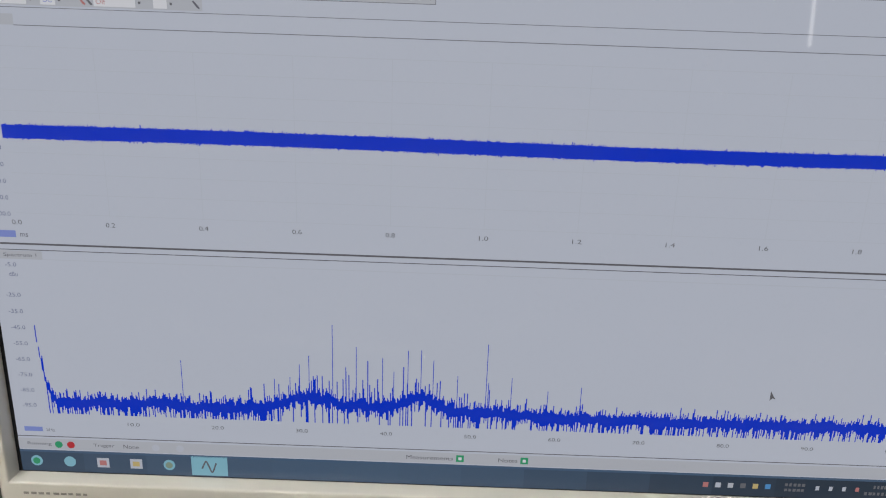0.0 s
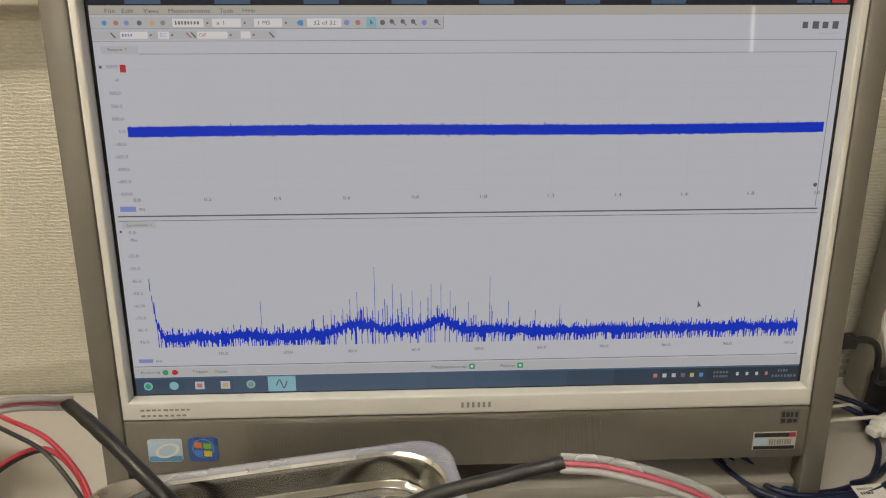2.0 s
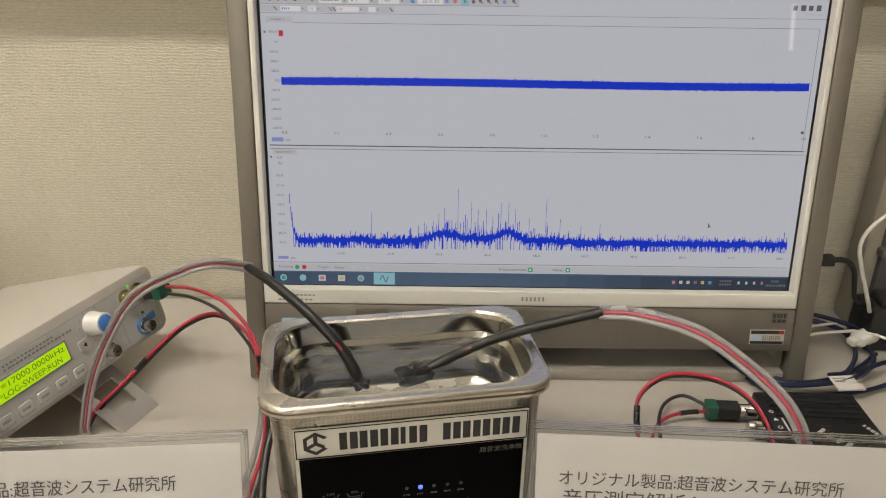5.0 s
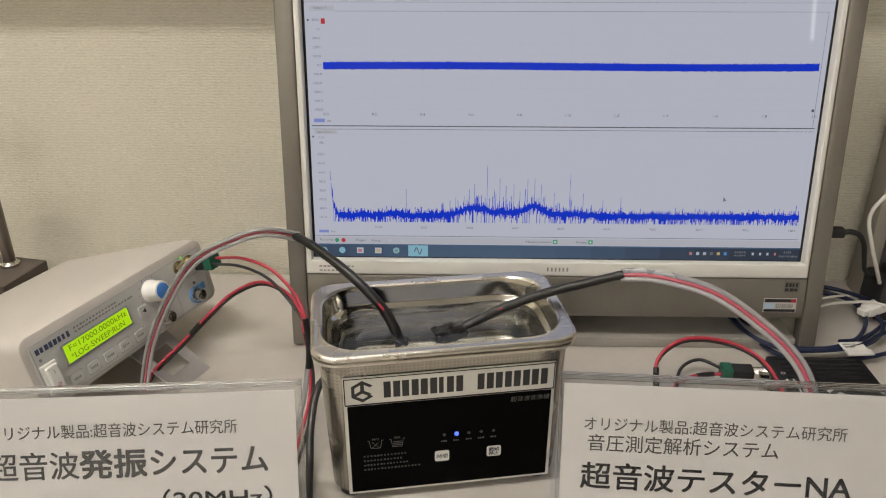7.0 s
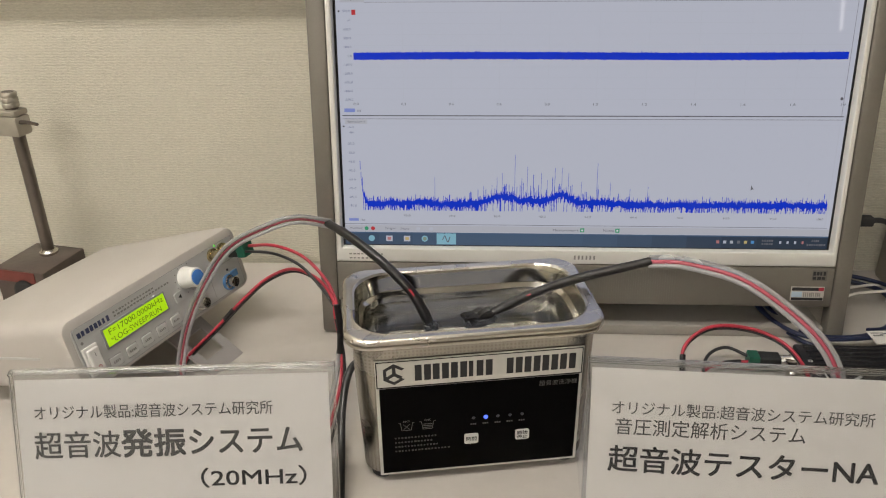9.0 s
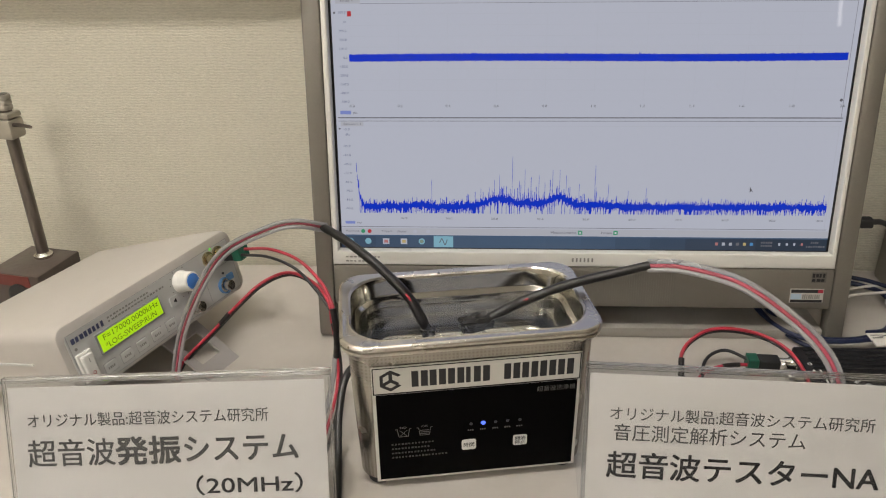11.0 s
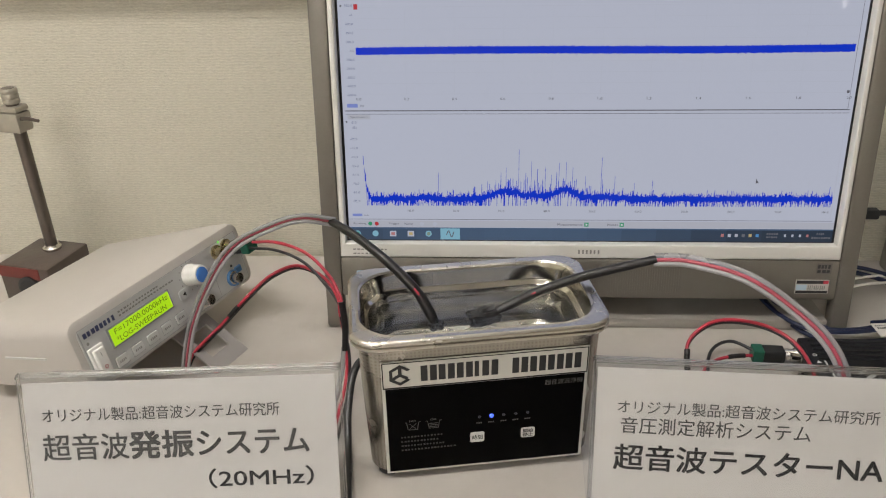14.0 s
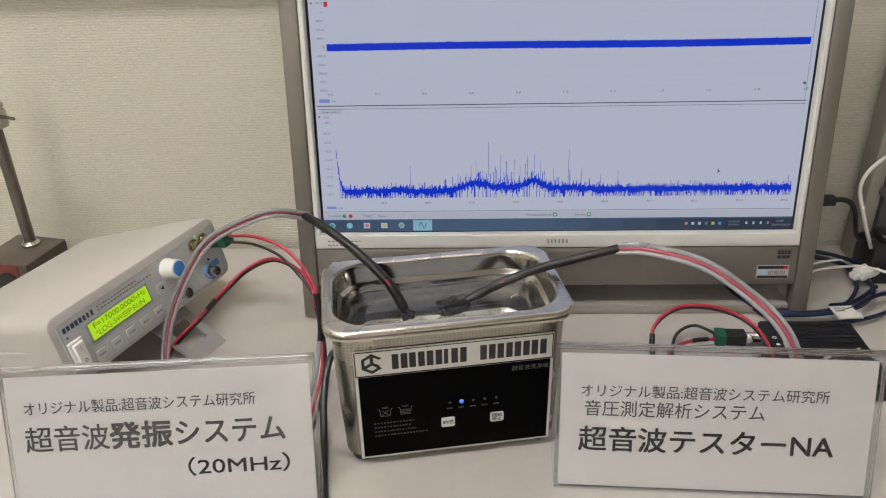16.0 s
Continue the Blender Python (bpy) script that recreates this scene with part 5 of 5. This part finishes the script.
# ---- the small oscilloscope and its plugs ----
def scope():
    sc = thing("usb_oscilloscope", "flat black ribbed box oscilloscope lying on the desk", "oscilloscope", pose(0.222, -0.100, TABLE, 0, 0, -1))
    part("case", box(-0.041, 0.041, -0.046, 0.046, 0.001, 0.0195, 0.002), SCOPE_BLACK, sc, "black plastic case", smooth=True)
    for k in range(5):
        part("rib", box(-0.034, 0.036, 0.012 + k * 0.0068, 0.0145 + k * 0.0068, 0.0190, 0.0206, 0.0006), SCOPE_BLACK, sc)
    bars("word_mark", -0.010, 0.018, 0, 0.010, 0, PRINT_WHITE, sc, 4, 90, "white word mark", 0.5).matrix_basis = pose(0.0, -0.012, 0.0199, -90, 0, -52)
    bars("print", -0.008, 0.016, 0, 0.004, 0, PRINT_WHITE, sc, 7, 91).matrix_basis = pose(0.034, -0.004, 0.0199, -90, 0, -62)
    part("stripe", quad(-0.0008, 0.0008, -0.040, 0.020, 0), PRINT_WHITE, sc, "", pose(-0.0300, -0.010, 0.0199, -90))
    for k in range(3):
        bm = annulus(0.0012, 0.0019) if k != 1 else bmesh.new()
        if k == 1:
            bm.faces.new([bm.verts.new(v) for v in ((-0.0022, -0.0016, 0), (0.0022, -0.0016, 0), (0, 0.0022, 0))])
        part("symbol", bm, PRINT_WHITE, sc, "white symbol", pose(-0.0355, 0.018 - k * 0.010, 0.0199))
    for yy in (0.028, 0.006):
        part("socket", lathe([(0.0052, 0), (0.0052, 0.002), (0.0038, 0.0025), (0.0038, 0.010), (0.0042, 0.0105), (0.0034, 0.011), (0.0032, 0.007), (0.0001, 0.007)], 18), NICKEL, sc, "nickel coaxial socket",
             pose(-0.0405, yy, 0.0105, 0, -90, 0), smooth=True)


scope()
tl = thing("test_lead", "red and black test lead with green terminal plug on the desk", "test lead", group="test leads")
part("terminal_plug", box(-0.007, 0.002, -0.0065, 0.0065, 0.0, 0.012, 0.0008), GREEN, tl, "green screw terminal", pose(0.1475, -0.0660, TABLE + 0.004, 0, 0, -3))
part("plug_body", box(0.002, 0.020, -0.0062, 0.0062, 0.0005, 0.0115, 0.001), RUBBER, tl, "black plug body", pose(0.1475, -0.0660, TABLE + 0.004, 0, 0, -3))
part("plug_nose", lathe([(0.0045, 0), (0.0052, 0.001), (0.0052, 0.008), (0.0060, 0.009), (0.0060, 0.014), (0.0001, 0.014)], 18), NICKEL, tl, "nickel plug nose", pose(0.1670, -0.0668, TABLE + 0.010, 0, 90, -3), smooth=True)
lead("black_wire", "black wire", [(0.142, -0.064, 0.732), (0.126, -0.052, 0.733), (0.110, -0.058, 0.730), (0.100, -0.078, 0.727), (0.096, -0.110, 0.723), (0.096, -0.150, 0.7225)], 0.0015, BLACK_WIRE, tl)
lead("red_wire", "red wire", [(0.142, -0.068, 0.729), (0.125, -0.069, 0.729), (0.108, -0.074, 0.7275), (0.095, -0.086, 0.725), (0.087, -0.112, 0.7228), (0.086, -0.150, 0.7225)], 0.0015, RED_WIRE, tl)
part("black_sleeve", tube([(0.134, -0.0685, 0.7292), (0.126, -0.069, 0.7290), (0.119, -0.0705, 0.7288)], 0.0021, 8, 6), SHRINK, tl, "black sleeve")
t2 = thing("test_lead", "red and black lead looping up to the oscilloscope", "test lead", group="test leads")
hoop = [(0.0790, -0.130, 0.7227), (0.0780, -0.098, 0.7300), (0.0815, -0.075, 0.7460), (0.0985, -0.064, 0.7580), (0.1200, -0.061, 0.7612), (0.1480, -0.065, 0.7580), (0.1670, -0.080, 0.7525), (0.1750, -0.104, 0.7435), (0.1740, -0.135, 0.7300)]
lead("red_wire", "red wire", hoop, 0.0015, RED_WIRE, t2)
lead("black_wire", "black wire", [(x, y, max(z - 0.0027, 0.7215)) for x, y, z in hoop], 0.0013, BLACK_WIRE, t2)
part("black_sleeve", tube([(0.0780, -0.098, 0.7300), (0.0785, -0.089, 0.7360), (0.0800, -0.0800, 0.7425)], 0.0026, 10, 6, wobble=0.1), SHRINK, t2, "dark sleeve", smooth=True)
part("plug", lathe([(0.0045, 0), (0.0052, 0.001), (0.0052, 0.010), (0.0001, 0.011)], 16), NICKEL, t2, "nickel plug", pose(0.1670, -0.0890, TABLE + 0.0105, 0, 90, 0), smooth=True)


# ---- the clutter beside the computer ----
for k, path in enumerate((
        [(0.150, 0.050, 0.760), (0.168, 0.034, 0.742), (0.186, 0.004, 0.728), (0.207, -0.030, 0.7245), (0.242, -0.037, 0.7245), (0.288, -0.032, 0.726), (0.330, -0.012, 0.726), (0.37, 0.02, 0.726)],
        [(0.160, 0.056, 0.760), (0.178, 0.036, 0.740), (0.194, 0.006, 0.728), (0.215, -0.022, 0.7290), (0.250, -0.026, 0.7300), (0.290, -0.016, 0.729), (0.318, 0.012, 0.729), (0.322, 0.040, 0.730), (0.308, 0.068, 0.731), (0.28, 0.085, 0.732)],
        [(0.270, 0.092, 0.727), (0.298, 0.082, 0.728), (0.313, 0.062, 0.729), (0.308, 0.026, 0.729), (0.284, -0.008, 0.730), (0.262, -0.020, 0.734)],
        [(0.168, 0.060, 0.766), (0.184, 0.040, 0.746), (0.200, 0.012, 0.731), (0.222, -0.014, 0.7250), (0.256, -0.016, 0.7245), (0.296, 0.002, 0.7245), (0.330, 0.030, 0.7245)],
        [(0.146, 0.058, 0.768), (0.160, 0.040, 0.750), (0.178, 0.006, 0.734), (0.199, -0.024, 0.731), (0.230, -0.032, 0.731), (0.276, -0.026, 0.733), (0.310, -0.004, 0.734), (0.345, 0.012, 0.731)],
        [(0.268, 0.098, 0.733), (0.305, 0.078, 0.735), (0.336, 0.045, 0.735), (0.362, 0.018, 0.733), (0.40, -0.01, 0.728)])):
    lead("network_cable", "dark blue cable coiled loosely on the desk", path, 0.0021, BLUE_CABLE)
tag = thing("cable_tag", "folded white paper tag on the blue cables", "cable tag", pose(0.2705, -0.0330, 0.7335, 6, 0, 4) @ Matrix.Diagonal((0.8, 0.8, 1, 1)))
part("upper_leaf", box(-0.0135, 0.0135, 0.0, 0.013, 0.0, 0.0007), PAPER, tag)
part("lower_leaf", box(-0.012, 0.0175, -0.009, 0.0, -0.0012, 0.0004), PAPER, tag)
bars("print", -0.011, 0.004, 0, 0.003, 0, PRINT_GREY, tag, 7, 95).matrix_basis = pose(0, 0.0085, 0.0009, -90)
bars("print", -0.010, 0.002, 0, 0.003, 0, INK, tag, 5, 96).matrix_basis = pose(0, 0.0040, 0.0009, -90)
lead("white_cable", "thin white cable lying along the wall", [(0.255, 0.062, 0.7225), (0.278, 0.072, 0.7265), (0.302, 0.070, 0.7330), (0.330, 0.074, 0.7300), (0.37, 0.078, 0.7225)], 0.0013, WHITE_CABLE)
lead("white_cable", "thin white cable over the blue ones", [(0.262, 0.050, 0.7235), (0.276, 0.047, 0.735), (0.300, 0.044, 0.740), (0.318, 0.042, 0.741), (0.345, 0.028, 0.738), (0.38, 0.0, 0.724)], 0.0015, WHITE_CABLE)
lead("white_cable", "thin white cable rising beside the wall", [(0.322, 0.044, 0.762), (0.310, 0.032, 0.780), (0.296, 0.030, 0.812), (0.289, 0.030, 0.835), (0.294, 0.030, 0.852), (0.312, 0.032, 0.868), (0.345, 0.036, 0.880), (0.40, 0.044, 0.884)], 0.0019, WHITE_CABLE)
wa = thing("white_plug_adapter", "white plastic plug adapter lying over the cables", "adapter", pose(0.326, 0.044, 0.7300, 0, -6, 24))
part("body", box(-0.015, 0.013, -0.0075, 0.0075, 0.0, 0.011, 0.003), WHITE_PLASTIC, wa, smooth=True)
part("collar", box(-0.0215, -0.0145, -0.0050, 0.0050, 0.0020, 0.0090, 0.0018), WHITE_PLASTIC, wa, smooth=True)
pb = thing("power_block", "black mains plug block among the cables", "power plug", pose(0.350, 0.058, TABLE))
part("body", box(-0.026, 0.030, -0.018, 0.022, 0.0, 0.044, 0.005), RUBBER, pb, smooth=True)
part("plug_head", box(-0.017, 0.010, -0.012, 0.012, 0.044, 0.054, 0.004), RUBBER, pb, smooth=True)
pc = thing("power_lead", "black power lead plugged into the computer's side", "power lead")
part("plug", box(0.2440, 0.258, 0.005, 0.015, 0.8260, 0.8350, 0.002), RUBBER, pc, smooth=True)
part("cord", tube([(0.256, 0.010, 0.8305), (0.266, 0.012, 0.8300), (0.277, 0.017, 0.8240), (0.286, 0.023, 0.8120), (0.294, 0.031, 0.794), (0.304, 0.042, 0.776), (0.318, 0.052, 0.766), (0.330, 0.056, 0.766)], (0.0026, 0.0018), 10, 10), RUBBER, pc, smooth=True)
dc = thing("dark_equipment_case", "dark grey plastic equipment case standing against the wall", "equipment case", pose(0.345, 0.085, TABLE))
part("body", box(0.0, 0.16, 0.0, 0.03, 0.0, 0.300, 0.006), DARK_CASE, dc, smooth=True)
part("edge_trim", box(-0.015, 0.0005, 0.004, 0.034, 0.0, 0.296, 0.004), PILLAR, dc, "smooth beige edge strip", smooth=True)
part("base_ledge", box(-0.004, 0.164, -0.006, 0.032, 0.080, 0.088, 0.002), DARK_CASE, dc)
single("clear_sheet", box(0.216, 0.262, -0.135, -0.098, TABLE + 0.0200, TABLE + 0.0206), CLEAR, "small sheet of clear film lying on the oscilloscope", "film")


# ---- the clamp stand by the wall ----
def stand():
    st = thing("clamp_stand", "steel rod clamp stand on a brown iron block", "clamp stand", pose(-0.547, 0.060, TABLE, 0, 0, -12))
    blk = part("base_block", box(-0.033, 0.027, -0.042, 0.020, 0.0, 0.043, 0.002), CAST_IRON, st, "worn brown iron block", smooth=True)
    part("dial", lathe([(0.013, 0), (0.013, 0.003), (0.010, 0.004), (0.0001, 0.004)], 20), RUBBER, blk, "black switch dial", pose(0.002, -0.042, 0.020, 90))
    part("red_plate", box(-0.032, 0.016, -0.0428, -0.0420, 0.030, 0.042), RED_PAINT, blk, "faded red name plate")
    part("nut", lathe([(0.0086, 0), (0.0094, 0.001), (0.0094, 0.003), (0.0074, 0.0045), (0.0068, 0.006)], 20), NICKEL, st, "bright steel nut", pose(0, 0, 0.043), smooth=True)
    part("rod", lathe([(0.0060, 0.043), (0.0060, 0.213), (0.0054, 0.215)], 18), POST_STEEL, st, "tarnished steel rod", smooth=True)
    for k in range(3):
        part("collar", lathe([(0.0074, 0), (0.0078, 0.001), (0.0078, 0.004), (0.0070, 0.005)], 18), CLAMP_METAL, st, "", pose(0, 0, 0.200 + k * 0.0048), smooth=True)
    cl = part("clamp", box(-0.023, 0.010, -0.010, 0.010, 0.172, 0.192, 0.003), CLAMP_METAL, st, "grey cast clamp", smooth=True)
    part("clamp_top", box(-0.011, 0.010, -0.009, 0.009, 0.192, 0.198, 0.002), CLAMP_METAL, cl, smooth=True)
    part("handle", tube([(0.008, -0.004, 0.186), (0.018, -0.005, 0.187), (0.031, -0.006, 0.186)], (0.0022, 0.0016), 8, 5), POST_STEEL, cl, "thin lever", smooth=True)


stand()
gv = single("glass_beaker", lathe([(0.024, 0.0), (0.027, 0.002), (0.027, 0.10), (0.028, 0.102), (0.0265, 0.102), (0.0255, 0.003), (0.0001, 0.003)], 28), CLEAR,
            "clear glass cylinder on the desk beside the clamp stand", "glass vessel", pose(-0.640, 0.030, TABLE), smooth=True)
gv.visible_shadow = False
